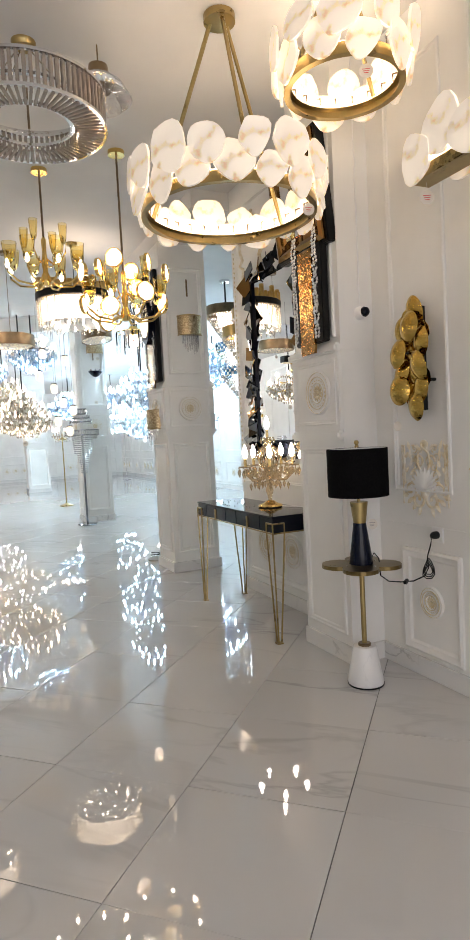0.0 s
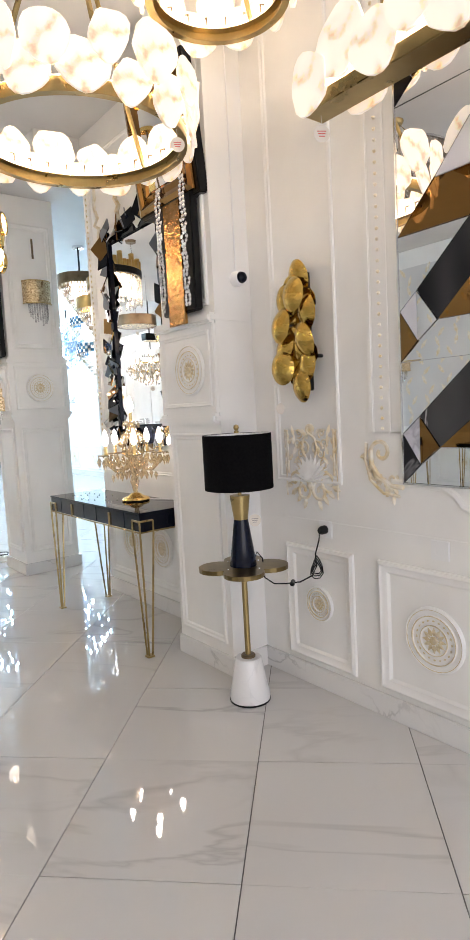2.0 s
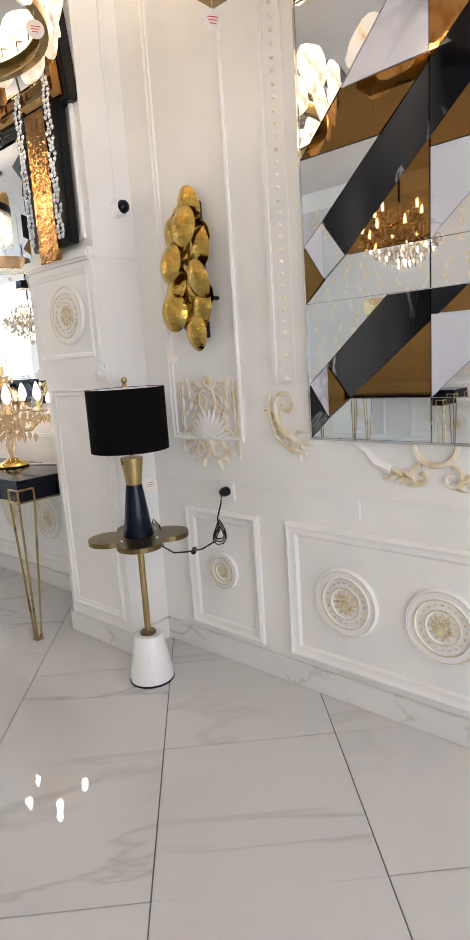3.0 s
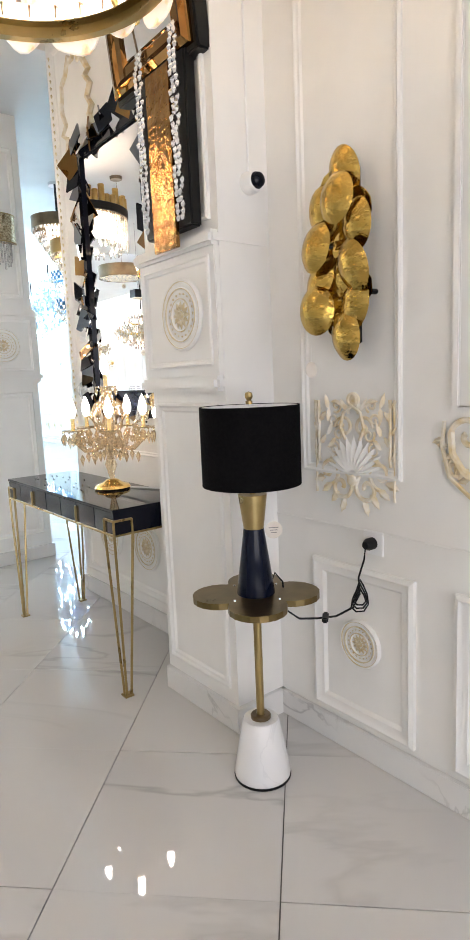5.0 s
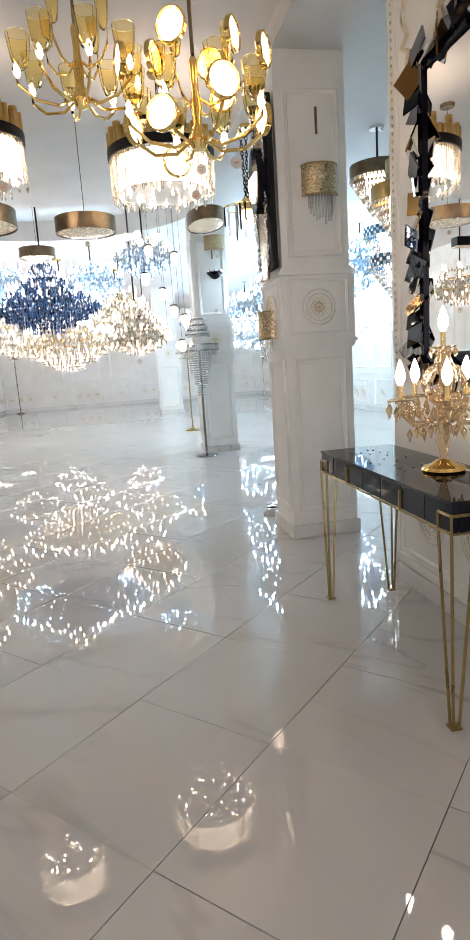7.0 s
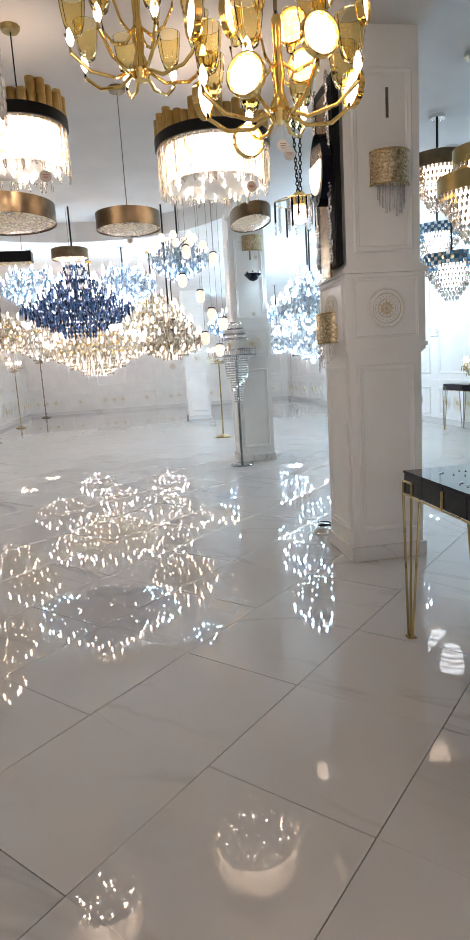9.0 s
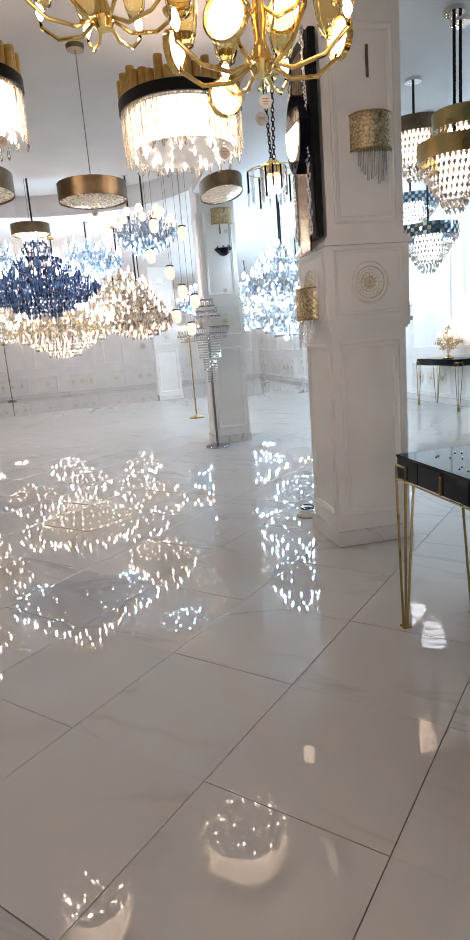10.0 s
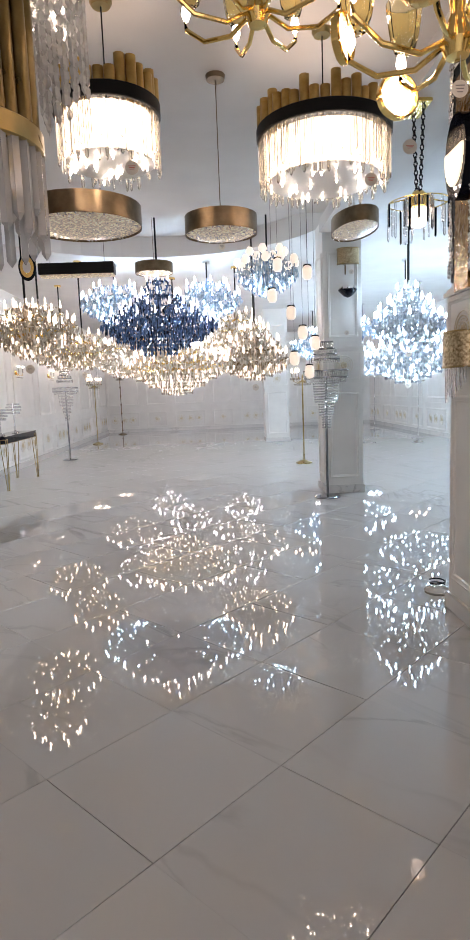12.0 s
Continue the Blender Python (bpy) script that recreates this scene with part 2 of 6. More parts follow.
def B():
    return bmesh.new()


# ---- plan ----
CEIL = 3.45
XL, XR, YB, YF = -5.3, 4.5, -9.0, 19.4
X_MIRROR, X_PIER, X_CONSOLE = 0.275, 0.045, 0.35
PIER_Y, PIER_END, WALL_END = -2.934, -2.45, -0.95


def facing_west(x):
    """Local (along y, up, out) on a wall that faces -x."""
    return Matrix(((0, 0, -1, x), (1, 0, 0, 0), (0, 1, 0, 0), (0, 0, 0, 1)))


def facing_east(x):
    return Matrix(((0, 0, 1, x), (1, 0, 0, 0), (0, 1, 0, 0), (0, 0, 0, 1)))


def facing_south(y):
    """Local (along x, up, out) on a wall that faces -y."""
    return Matrix(((1, 0, 0, 0), (0, 0, -1, y), (0, 1, 0, 0), (0, 0, 0, 1)))


def rect_frame(bm, m, a0, a1, b0, b1, w=0.035, h=0.016):
    """A mitred panel moulding on a wall."""
    loops = []
    for inset, n in ((0, 0), (0, h * 0.7), (w * 0.25, h), (w * 0.5, h * 0.55), (w * 0.8, h * 0.5), (w, 0.0)):
        loops.append([bm.verts.new(m @ Vector(p)) for p in
                      ((a0 + inset, b0 + inset, n), (a1 - inset, b0 + inset, n), (a1 - inset, b1 - inset, n), (a0 + inset, b1 - inset, n))])
    for p, q in zip(loops, loops[1:]):
        for i in range(4):
            j = (i + 1) % 4
            bm.faces.new((p[i], p[j], q[j], q[i]))
    return bm


def medallion(parent, m, a, b, r, gilt=M_GOLDLEAF):
    """A round plaster rosette with a gilded heart."""
    at = m @ Matrix.Translation((a, b, 0))
    prof = [(r, 0), (r, .008), (r * .95, .016), (r * .9, .01), (r * .78, .009), (r * .74, .015), (r * .7, .008), (r * .48, .007), (r * .44, .014), (r * .4, .008), (0, .008)]
    rose = part("medallion", lathe(B(), prof, 40, at), M_WALL, parent, "round white plaster rosette")
    bm = B()
    for k in range(12):
        ang = k * math.pi / 6
        gem(bm, (0, 0, 0), r * .075, r * .3, 6, at @ Matrix.Translation((r * .27 * math.cos(ang), r * .27 * math.sin(ang), .008)) @ Matrix.Rotation(ang - math.pi / 2, 4, "Z") @ Matrix.Rotation(math.pi / 2, 4, "X"))
    for k in range(20):
        ang = k * math.pi / 10
        gem(bm, (0, 0, 0), r * .035, r * .11, 5, at @ Matrix.Translation((r * .59 * math.cos(ang), r * .59 * math.sin(ang), .009)) @ Matrix.Rotation(ang, 4, "Z") @ Matrix.Rotation(math.pi / 2, 4, "X"))
    lathe(bm, [(r * .13, .006), (r * .11, .018), (r * .04, .014), (0, .02)], 14, at)
    for q, z in ((.925, .0125), (.735, .0152), (.455, .0142)):
        lathe(bm, [(r * q - .0022, z - .003), (r * q - .0012, z + .0012), (r * q + .0012, z + .0012), (r * q + .0022, z - .003)], 36, at)
    part("gilding", bm, gilt, rose, "worn gold leaf petals")
    return rose


def shelf_line(bm, x0, x1, y0, y1, z, out, h):
    """A stepped moulding round a shaft."""
    for k, (o, dz, hh) in enumerate(((out, 0, h * .5), (out * .6, h * .5, h * .3), (out * .3, h * .8, h * .2))):
        span(bm, x0 - o, x1 + o, y0 - o, y1 + o, z + dz, z + dz + hh - .0005, .002)
    return bm


def pillar(name, x, y, w, top):
    ob = structure(name, span(B(), x, x + w, y, y + w, 0, top), M_WALL, "square white panelled pillar with plaster mouldings", "pillar")
    part("plinth", span(B(), x - .02, x + w + .02, y - .02, y + w + .02, 0, .1, .004), M_BASE, ob, "grey-veined marble skirting")
    part("block", span(B(), x - .022, x + w + .022, y - .022, y + w + .022, 1.44, 1.875, .004), M_WALL, ob)
    part("moulding", shelf_line(B(), x, x + w, y, y + w, 1.876, .036, .055), M_WALL, ob)
    bm = B()
    for o, z0, z1 in ((.012, 1.375, 1.39), (.022, 1.39, 1.412), (.034, 1.412, 1.439)):
        span(bm, x - o, x + w + o, y - o, y + w + o, z0, z1 - .0004, .002)
    part("moulding", bm, M_WALL, ob)
    for m, a0 in ((facing_south(y), x), (facing_west(x), y)):
        for b0, b1 in ((.2, 1.31), (2.0, 3.06)):
            part("panel_moulding", rect_frame(B(), m, a0 + .05, a0 + w - .05, b0, b1, .04, .018), M_WALL, ob)
        mb = m @ Matrix.Translation((0, 0, .0225))
        part("panel_moulding", rect_frame(B(), mb, a0 + .025, a0 + w - .025, 1.47, 1.85, .022, .01), M_WALL, ob)
        medallion(ob, mb, a0 + w / 2, 1.655, .125)
    return ob


M_PANE = material("window_glass", (0.95, 0.97, 0.97), 0.02, 0.0, Transmission_Weight=1.0, IOR=1.45)
# floors, ceilings and outer walls
floor = structure("floor", span(B(), XL - .2, XR + .2, YB - .2, YF + .2, -0.2, -0.0075), M_GROUT, "polished white marble tile floor with thin dark joints", "floor")
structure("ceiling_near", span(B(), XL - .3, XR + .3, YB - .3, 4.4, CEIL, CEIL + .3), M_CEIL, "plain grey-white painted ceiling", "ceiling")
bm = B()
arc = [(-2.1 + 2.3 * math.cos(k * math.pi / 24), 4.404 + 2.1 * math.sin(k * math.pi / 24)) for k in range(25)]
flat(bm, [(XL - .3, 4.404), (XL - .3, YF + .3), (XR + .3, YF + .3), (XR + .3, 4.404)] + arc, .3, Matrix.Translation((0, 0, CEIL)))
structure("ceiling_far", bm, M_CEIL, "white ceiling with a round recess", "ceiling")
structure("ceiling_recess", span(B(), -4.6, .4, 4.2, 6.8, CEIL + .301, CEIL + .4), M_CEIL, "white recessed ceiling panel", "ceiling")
bm = B()
for x0, x1, z0, z1 in ((XL, -5.0, 0, CEIL), (.2, XR, 0, CEIL), (-5.0, .2, 2.85, CEIL), (-5.0, .2, 0, .25)):
    span(bm, x0, x1, YB - .2, YB, z0, z1)
structure("wall_back", bm, M_WALL, "white wall with a wide shop window", "wall")
win = tagged(new("window_1"), "wide shop window with dark frames", "window", "", "structure")
for k in range(5):
    part("window_frame", span(B(), -5.0 + k * 1.285, -4.94 + k * 1.285, YB - .12, YB - .06, .25, 2.85, .004), M_BLACK, win)
for k in range(4):
    pane = part("pane", span(B(), -4.94 + k * 1.285, -3.715 + k * 1.285, YB - .096, YB - .09, .25, 2.85), M_PANE, win)
    pane.visible_shadow = False


def wainscot(wall, m, a0, a1, step, dado=.86):
    """Framed dado panels with rosettes, a chair rail and tall upper panels along a wall."""
    part("skirting", box(B(), (a0 + a1) / 2, .055, .011, a1 - a0, .11, .022, .003, None), M_BASE, wall, "grey-veined marble skirting").matrix_basis = m
    part("chair_rail", box(B(), (a0 + a1) / 2, dado, .012, a1 - a0, .03, .024, .005, None), M_WALL, wall).matrix_basis = m
    n = max(1, round((a1 - a0) / step))
    s = (a1 - a0) / n
    for k in range(n):
        c = a0 + (k + .5) * s
        wide = k % 2 == 0
        half = s * (.46 if wide else .3)
        part("panel_moulding", rect_frame(B(), m, c - half, c + half, .16, .72, .05, .02), M_WALL, wall)
        for q in ((-.5, 0, .5) if wide else (0,)):
            medallion(wall, m, c + q * half * 1.15, .44, min(.14, half * .26) if wide else .11)
        part("panel_moulding", rect_frame(B(), m, c - half, c + half, .98, 3.1, .05, .02), M_WALL, wall)


wall_left = structure("wall_left", span(B(), XL - .2, XL, YB - .2, YF + .2, 0, CEIL), M_WALL, "white wall with framed plaster panels", "wall")
wainscot(wall_left, facing_east(XL), YB, YF, 1.5)
wall_far = structure("wall_far", span(B(), XL, XR, YF, YF + .2, 0, CEIL), M_WALL, "white wall with plaster panels and rosettes", "wall")
wainscot(wall_far, facing_south(YF), XL, XR, 1.25, .95)
wall_outer = structure("wall_outer", span(B(), XR, XR + .2, YB - .2, YF + .2, 0, CEIL), M_WALL, "white wall with framed plaster panels", "wall")
wainscot(wall_outer, facing_west(XR), YB, YF, 1.5)

# the dividing wall on the walk's right hand
FM = facing_west(X_MIRROR)
wall_mirror = structure("wall_mirror", span(B(), X_MIRROR, .575, YB, PIER_Y, 0, CEIL), M_WALL, "white wall with gilded plaster ornament", "wall")
part("skirting", span(B(), X_MIRROR - .02, X_MIRROR, YB, PIER_Y, 0, .1, .003), M_BASE, wall_mirror, "grey-veined marble skirting")
part("chair_rail", span(B(), X_MIRROR - .006, X_MIRROR, YB, PIER_Y, .812, .822, .002), M_WALL, wall_mirror)
for a0, a1 in ((-3.56, -3.13), (-4.98, -3.70), (-6.4, -5.12), (-7.8, -6.54)):
    part("panel_moulding", rect_frame(B(), FM, a0, a1, .125, .69, .055, .022), M_WALL, wall_mirror)
medallion(wall_mirror, FM, -3.34, .415, .085)
for a in (-3.965, -4.34, -4.715, -5.4, -5.76, -6.12):
    medallion(wall_mirror, FM, a, .405, .135)
part("panel_moulding", rect_frame(B(), FM, -3.51, -3.09, 1.0, 3.2, .03, .014), M_WALL, wall_mirror)

wall_pier = structure("wall_pier", span(B(), X_PIER, .575, PIER_Y, PIER_END, 0, CEIL), M_WALL, "white panelled pier with plaster mouldings", "wall")
FP = facing_west(X_PIER)
part("skirting", span(B(), X_PIER - .02, .575, PIER_Y - .02, PIER_END + .0, .0, .1, .003), M_BASE, wall_pier, "grey-veined marble skirting")
part("block", span(B(), X_PIER - .02, .27, PIER_Y + .002, PIER_END + .02, 1.35, 1.79, .004), M_WALL, wall_pier)
part("moulding", span(B(), X_PIER - .04, .27, PIER_Y - .004, PIER_END + .04, 1.79, 1.84, .012), M_WALL, wall_pier)
part("moulding", span(B(), X_PIER - .04, .27, PIER_Y - .004, PIER_END + .04, 1.295, 1.349, .014), M_WALL, wall_pier)
part("panel_moulding", rect_frame(B(), FP, PIER_Y + .04, PIER_END - .04, .16, 1.25, .035, .016), M_WALL, wall_pier)
part("panel_moulding", rect_frame(B(), FP, PIER_Y + .04, PIER_END - .04, 1.88, 3.1, .035, .016), M_WALL, wall_pier)
FPB = facing_west(X_PIER - .0205)
part("panel_moulding", rect_frame(B(), FPB, PIER_Y + .03, PIER_END - .02, 1.385, 1.76, .024, .01), M_WALL, wall_pier)
medallion(wall_pier, FPB, -2.725, 1.575, .13)

FC = facing_west(X_CONSOLE)
wall_console = structure("wall_console", span(B(), X_CONSOLE, .575, PIER_END, WALL_END, 0, CEIL), M_WALL, "white wall end with beaded moulding", "wall")
part("skirting", span(B(), X_CONSOLE - .02, X_CONSOLE, PIER_END, WALL_END, 0, .1, .003), M_BASE, wall_console, "grey-veined marble skirting")
part("panel_moulding", rect_frame(B(), FC, PIER_END + .06, WALL_END - .07, .16, .7, .05, .02), M_WALL, wall_console)
for a in (-2.2, -1.78, -1.36):
    medallion(wall_console, FC, a, .44, .135)
bm = B()
for k in range(58):
    gem(bm, (X_CONSOLE - .006, WALL_END - .05, .95 + k * .04), .007, .026, 6)
part("beading", bm, M_GOLDLEAF, wall_console, "faded gilded bead moulding")
part("panel_moulding", rect_frame(B(), FC, PIER_END + .03, WALL_END - .09, .95, 3.25, .025, .012), M_WALL, wall_console)

pillar("pillar_near", 0.0, 0.0, .49, 3.295)
pillar("pillar_middle", 0.04, 4.7, .49, CEIL)
pillar("pillar_far", 0.0, 12.9, .62, CEIL)
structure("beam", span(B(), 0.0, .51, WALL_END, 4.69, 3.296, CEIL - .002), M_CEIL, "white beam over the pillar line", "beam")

# vents over the sconces
for y, x in ((0.0, .245), (4.7, .285)):
    tagged(new("wall_slot", mesh_of("wall_slot", span(B(), x + .03, x + .048, y - .006, y, 2.78, 2.95, .002), M_BRONZE)), "thin bronze bar fixed to a white pillar", "bracket")


def scroll(bm, m, cx, cy, r, turns, hand, start, thick, n=26):
    """A flat spiral scroll with a swelling line."""
    pts = []
    for k in range(n + 1):
        f = k / n
        ang = start + hand * turns * 2 * math.pi * f
        rr = r * (1 - .82 * f)
        pts.append(m @ Vector((cx + rr * math.cos(ang), cy + rr * math.sin(ang), thick * .6)))
    return tube(bm, pts, thick, 6)


def leaf(bm, m, cx, cy, length, width, ang, lift=.014):
    """A curled acanthus leaf, ridged along the middle."""
    at = m @ Matrix.Translation((cx, cy, 0)) @ Matrix.Rotation(ang, 4, "Z")
    left, mid, right = [], [], []
    for k in range(7):
        f = k / 6
        w = width * math.sin(math.pi * min(1, .12 + f * .88)) * (1 - .25 * (k % 2))
        left.append(bm.verts.new(at @ Vector((f * length, w, .002))))
        mid.append(bm.verts.new(at @ Vector((f * length, 0, lift * math.sin(math.pi * (.25 + .7 * f))))))
        right.append(bm.verts.new(at @ Vector((f * length, -w, .002))))
    for k in range(6):
        bm.faces.new((left[k], mid[k], mid[k + 1], left[k + 1]))
        bm.faces.new((mid[k], right[k], right[k + 1], mid[k + 1]))
    return bm


M_GILT = vary(material("gilded_plaster", (0.7, 0.58, 0.36), 0.5), (0.8, 0.77, 0.7), (0.64, 0.5, 0.27), 26, rough=(0.3, 0.6))

# shell ornament under the gold sconce
orn = thing("wall_ornament", FM @ Matrix.Translation((-3.32, 1.06, 0)), "gilded white plaster shell and scroll ornament on the wall", "ornament")
bm = B()
I4 = Matrix.Identity(4)
for k in range(11):
    ang = radians(20 + 14 * k)
    leaf(bm, I4, .02 * math.cos(ang), -.06 + .02 * math.sin(ang), .115, .017, ang, .02)
part("flutes", bm, M_WALL, orn, "white fluted shell")
bm = B()
for s in (-1, 1):
    scroll(bm, I4, s * .055, -.1, .055, 1.3, s, math.pi / 2, .008)
    scroll(bm, I4, s * .11, -.05, .05, 1.2, -s, -math.pi / 2, .007)
    scroll(bm, I4, s * .04, .1, .04, 1.2, s, 0 if s > 0 else math.pi, .006)
    tube(bm, [(s * .15, -.02 + .03 * k, .006 + .003 * (k % 2)) for k in range(8)], .006)
    for k in range(5):
        leaf(bm, I4, s * .15, .0 + .04 * k, .045, .012, math.pi / 2 + s * (.7 if k % 2 else -.7))
    for k in range(4):
        leaf(bm, I4, s * (.04 + .03 * k), -.14 + .022 * k, .055, .016, -math.pi / 2 + s * (.35 + .3 * k))
    tube(bm, [(s * .03, .06, .01), (s * .05, .1, .012), (s * .035, .15, .012), (0, .17, .01)], .006)
for s in (-1, 1):
    for k in range(5):
        scroll(bm, I4, s * (.075 + .012 * math.sin(2.4 * k)), -.02 + .048 * k, .024, 1.25, s * (1 if k % 2 else -1), k * 1.3, .0042, 18)
        leaf(bm, I4, s * .11, -.015 + .045 * k, .05, .011, math.pi / 2 + s * (1.1 - .35 * k))
    for k in range(4):
        leaf(bm, I4, s * (.02 + .012 * k), .145 + .012 * k, .045, .009, math.pi / 2 - s * (.1 + .45 * k))
    tube(bm, [(s * .165, -.13 + .02 * k, .006 + .002 * math.sin(k)) for k in range(17)], .0045)
lathe(bm, [(.026, 0), (.026, .008), (.017, .012), (.015, .005), (0, .008)], 16, Matrix.Translation((0, .19, 0)))
lathe(bm, [(.02, 0), (.017, .02), (.008, .024), (0, .026)], 12, Matrix.Translation((0, -.075, 0)))
part("scrollwork", bm, M_GILT, orn, "gilded scrolls and leaves")

# beaded upright, corner scroll and lower cartouche round the mosaic mirror
orn = thing("wall_ornament", FM @ Matrix.Translation((-3.75, 1.1, 0)), "gilded plaster corner scroll beside the mosaic mirror", "ornament")
bm = B()
scroll(bm, I4, .02, .05, .055, 1.1, 1, 0, .009)
tube(bm, [(.07, .06, .01), (.065, 0, .012), (.03, -.05, .013), (-.03, -.085, .012), (-.09, -.09, .01)], .011)
for k in range(6):
    leaf(bm, I4, .065 - .02 * k, -.01 - .015 * k, .05, .014, radians(-60 - 12 * k))
scroll(bm, I4, .052, -.045, .03, 1.3, -1, 1.2, .006)
scroll(bm, I4, -.035, -.062, .028, 1.3, 1, 2.4, .006)
tube(bm, [(.095, .09, .006), (.1, .02, .008), (.075, -.07, .009), (.01, -.12, .009), (-.07, -.13, .008)], .007)
for k in range(9):
    leaf(bm, I4, .098 - .018 * k + .004 * (k % 3), .04 - .021 * k, .042, .011, radians(-20 - 9 * k + 35 * (k % 2)))
part("scrollwork", bm, M_GILT, orn)
bm = B()
for k in range(50):
    gem(bm, (.004, .15 + k * .042, .008), .008, .03, 5)
part("beading", bm, M_GILT, orn, "gilded bead moulding")
bm = B()
part("upright", span(bm, -.098, .07, .13, 2.3, 0, .006, .003), M_WALL, orn, "white plaster strip")
part("rib", span(B(), .045, .07, .13, 2.3, .0062, .016, .004), M_WALL, orn)
part("rib", span(B(), -.04, -.02, .13, 2.3, .0062, .012, .003), M_WALL, orn)
orn = thing("wall_ornament", FM @ Matrix.Translation((-4.32, .93, 0)), "gilded plaster cartouche with leaf scrolls under the mirror", "ornament")
bm = B()
for s in (-1, 1):
    pts = [(s * .06 * math.sin(k * math.pi / 9) * 1.2, .075 - .07 * math.cos(k * math.pi / 9) + .02, .01) for k in range(10)]
    tube(bm, pts, .01)
    scroll(bm, I4, s * .05, -.015, .04, 1.1, -s, math.pi / 2, .008)
    for k in range(6):
        leaf(bm, I4, s * (.05 + .022 * k), -.03 + .004 * k, .06, .016, (0 if s > 0 else math.pi) + s * (.5 if k % 2 else -.4))
part("scrollwork", bm, M_GILT, orn)
for s in (-1, 1):
    part("frame_moulding", tube(B(), [(s * .53, .1, 0), (s * .4, .1, 0), (s * .3, .09, 0), (s * .25, .06, 0), (s * .22, .02, 0), (s * .16, .0, 0)], .016, 8), M_WALL, orn, "white curved frame moulding")
# marble-look plaque over the console mirror
orn = thing("wall_ornament", FC @ Matrix.Translation((-1.33, 2.86, 0)), "cream plaster plaque with rough gilded rim", "ornament")
pts = [((.17 + .03 * math.sin(3 * k) + .015 * math.sin(7 * k)) * math.cos(k * math.pi / 16), (.26 + .035 * math.sin(2.3 * k)) * math.sin(k * math.pi / 16)) for k in range(32)]
part("plaque", flat(B(), pts, .012), M_WALL, orn)
part("rim", tube(B(), [(x, y, .01) for x, y in pts + pts[:2]], .018, 6), M_GILT, orn, "rough gilded rim")


# sockets and camera
def socket(place):
    ob = thing("wall_socket", place, "white plastic wall socket on a white wall", "socket", "sockets on the mirror wall")
    part("plate", box(B(), 0, 0, .005, .08, .08, .01, .003), M_WHITEPLASTIC, ob)
    part("insert", lathe(B(), [(.022, .0101), (.02, .004), (0, .004)], 20, Matrix.Translation((0, 0, .0005))), M_WALL, ob)
    bm = B()
    for s in (-1, 1):
        lathe(bm, [(.004, .0048), (.004, .0062), (0, .0062)], 8, Matrix.Translation((s * .009, 0, 0)))
    part("pin_hole", bm, M_BLACK, ob)
    return ob


M_WHITEPLASTIC = material("white_plastic", (0.8, 0.8, 0.79), 0.3)
socket(FM @ Matrix.Translation((-3.4, .785, 0)))
socket(FM @ Matrix.Translation((-4.0, .775, 0)))
cc = thing("security_camera", (.185, PIER_Y, 2.005), "small white dome security camera with a black eye", "camera")
part("housing", lathe(B(), [(.038, 0), (.038, .02), (.034, .045), (.028, .05)], 24, pose(0, 0, 0, 90)), M_WHITEPLASTIC, cc)
part("lens", lathe(B(), [(.03, .046), (.024, .062), (.012, .07), (0, .071)], 20, pose(0, 0, 0, 90)), M_BLACKGLASS, cc, "glossy black lens")
part("cable", tube(B(), [(0, -.004, .03), (.0, -.004, .2), (0, -.004, .5), (0, -.004, 1.4)], .004), M_WHITEPLASTIC, cc)


# ---- console tables ----
def console_table(place, length, label):
    """Black glass console on gold hairpin legs; its length runs along y from the origin."""
    t = thing("console_table", place, label, "table", "black console tables")
    d, z0, z1 = .40, .715, .825
    part("tabletop", span(B(), 0, d, 0, length, z1 - .012, z1, .002), M_BLACKGLASS, t, "glossy black glass top")
    n = 7
    for k in range(n):
        a, b = length * k / n, length * (k + 1) / n
        part("drawer_front", span(B(), .004, .03, a + .002, b - .002, z0 + .004, z1 - .013, .002), M_BLACKGLASS, t)
    part("body", span(B(), .031, d - .005, .004, length - .004, z0 + .003, z1 - .0125, .002), M_BLACKGLASS, t)
    bm = B()
    for y in (0, length):
        rod(bm, (0, y, z0), (d, y, z0), .005)
    for x in (0, d):
        rod(bm, (x, 0, z0), (x, length, z0), .005)
    part("rail", bm, M_BRASS, t, "thin brass rail")
    for k in (2, 5):
        part("handle", span(B(), -.006, .003, length * k / n - .004, length * k / n + .004, z0, z1 - .03, .001), M_BRASS, t, "brass strip handle")
    for x, sx in ((0, 1), (d, -1)):
        for y, sy in ((0, 1), (length, -1)):
            bm = B()
            f = Vector((x + sx * .012, y + sy * .012, .006))
            tops = [Vector((x, y, z0)), Vector((x + sx * .085, y, z0)), Vector((x, y + sy * .085, z0))]
            feet = [f, f + Vector((sx * .022, 0, 0)), f + Vector((0, sy * .022, 0))]
            for p, q in zip(tops, feet):
                rod(bm, q, p, .006, .006, 6)
            box(bm, f.x + sx * .008, f.y + sy * .008, .004, .042, .042, .008, .001)
            for p in tops:
                rod(bm, p, p + Vector((0, 0, .062)), .0055, None, 6)
            for p in tops[1:]:
                rod(bm, tops[0] + Vector((0, 0, .062)), p + Vector((0, 0, .062)), .0055, None, 6)
            part("leg", bm, M_BRASS, t, "brass hairpin leg")
    return t


console_table(pose(-.165, -2.418, 0), 1.285, "black glass console table on thin brass legs")
console_table(pose(4.45, 6.4, 0, 0, 0, 180), 1.3, "black glass console table beside a white panelled wall")
console_table(pose(-4.95, 6.1, 0), 1.6, "black glass console table holding a silver ornament")

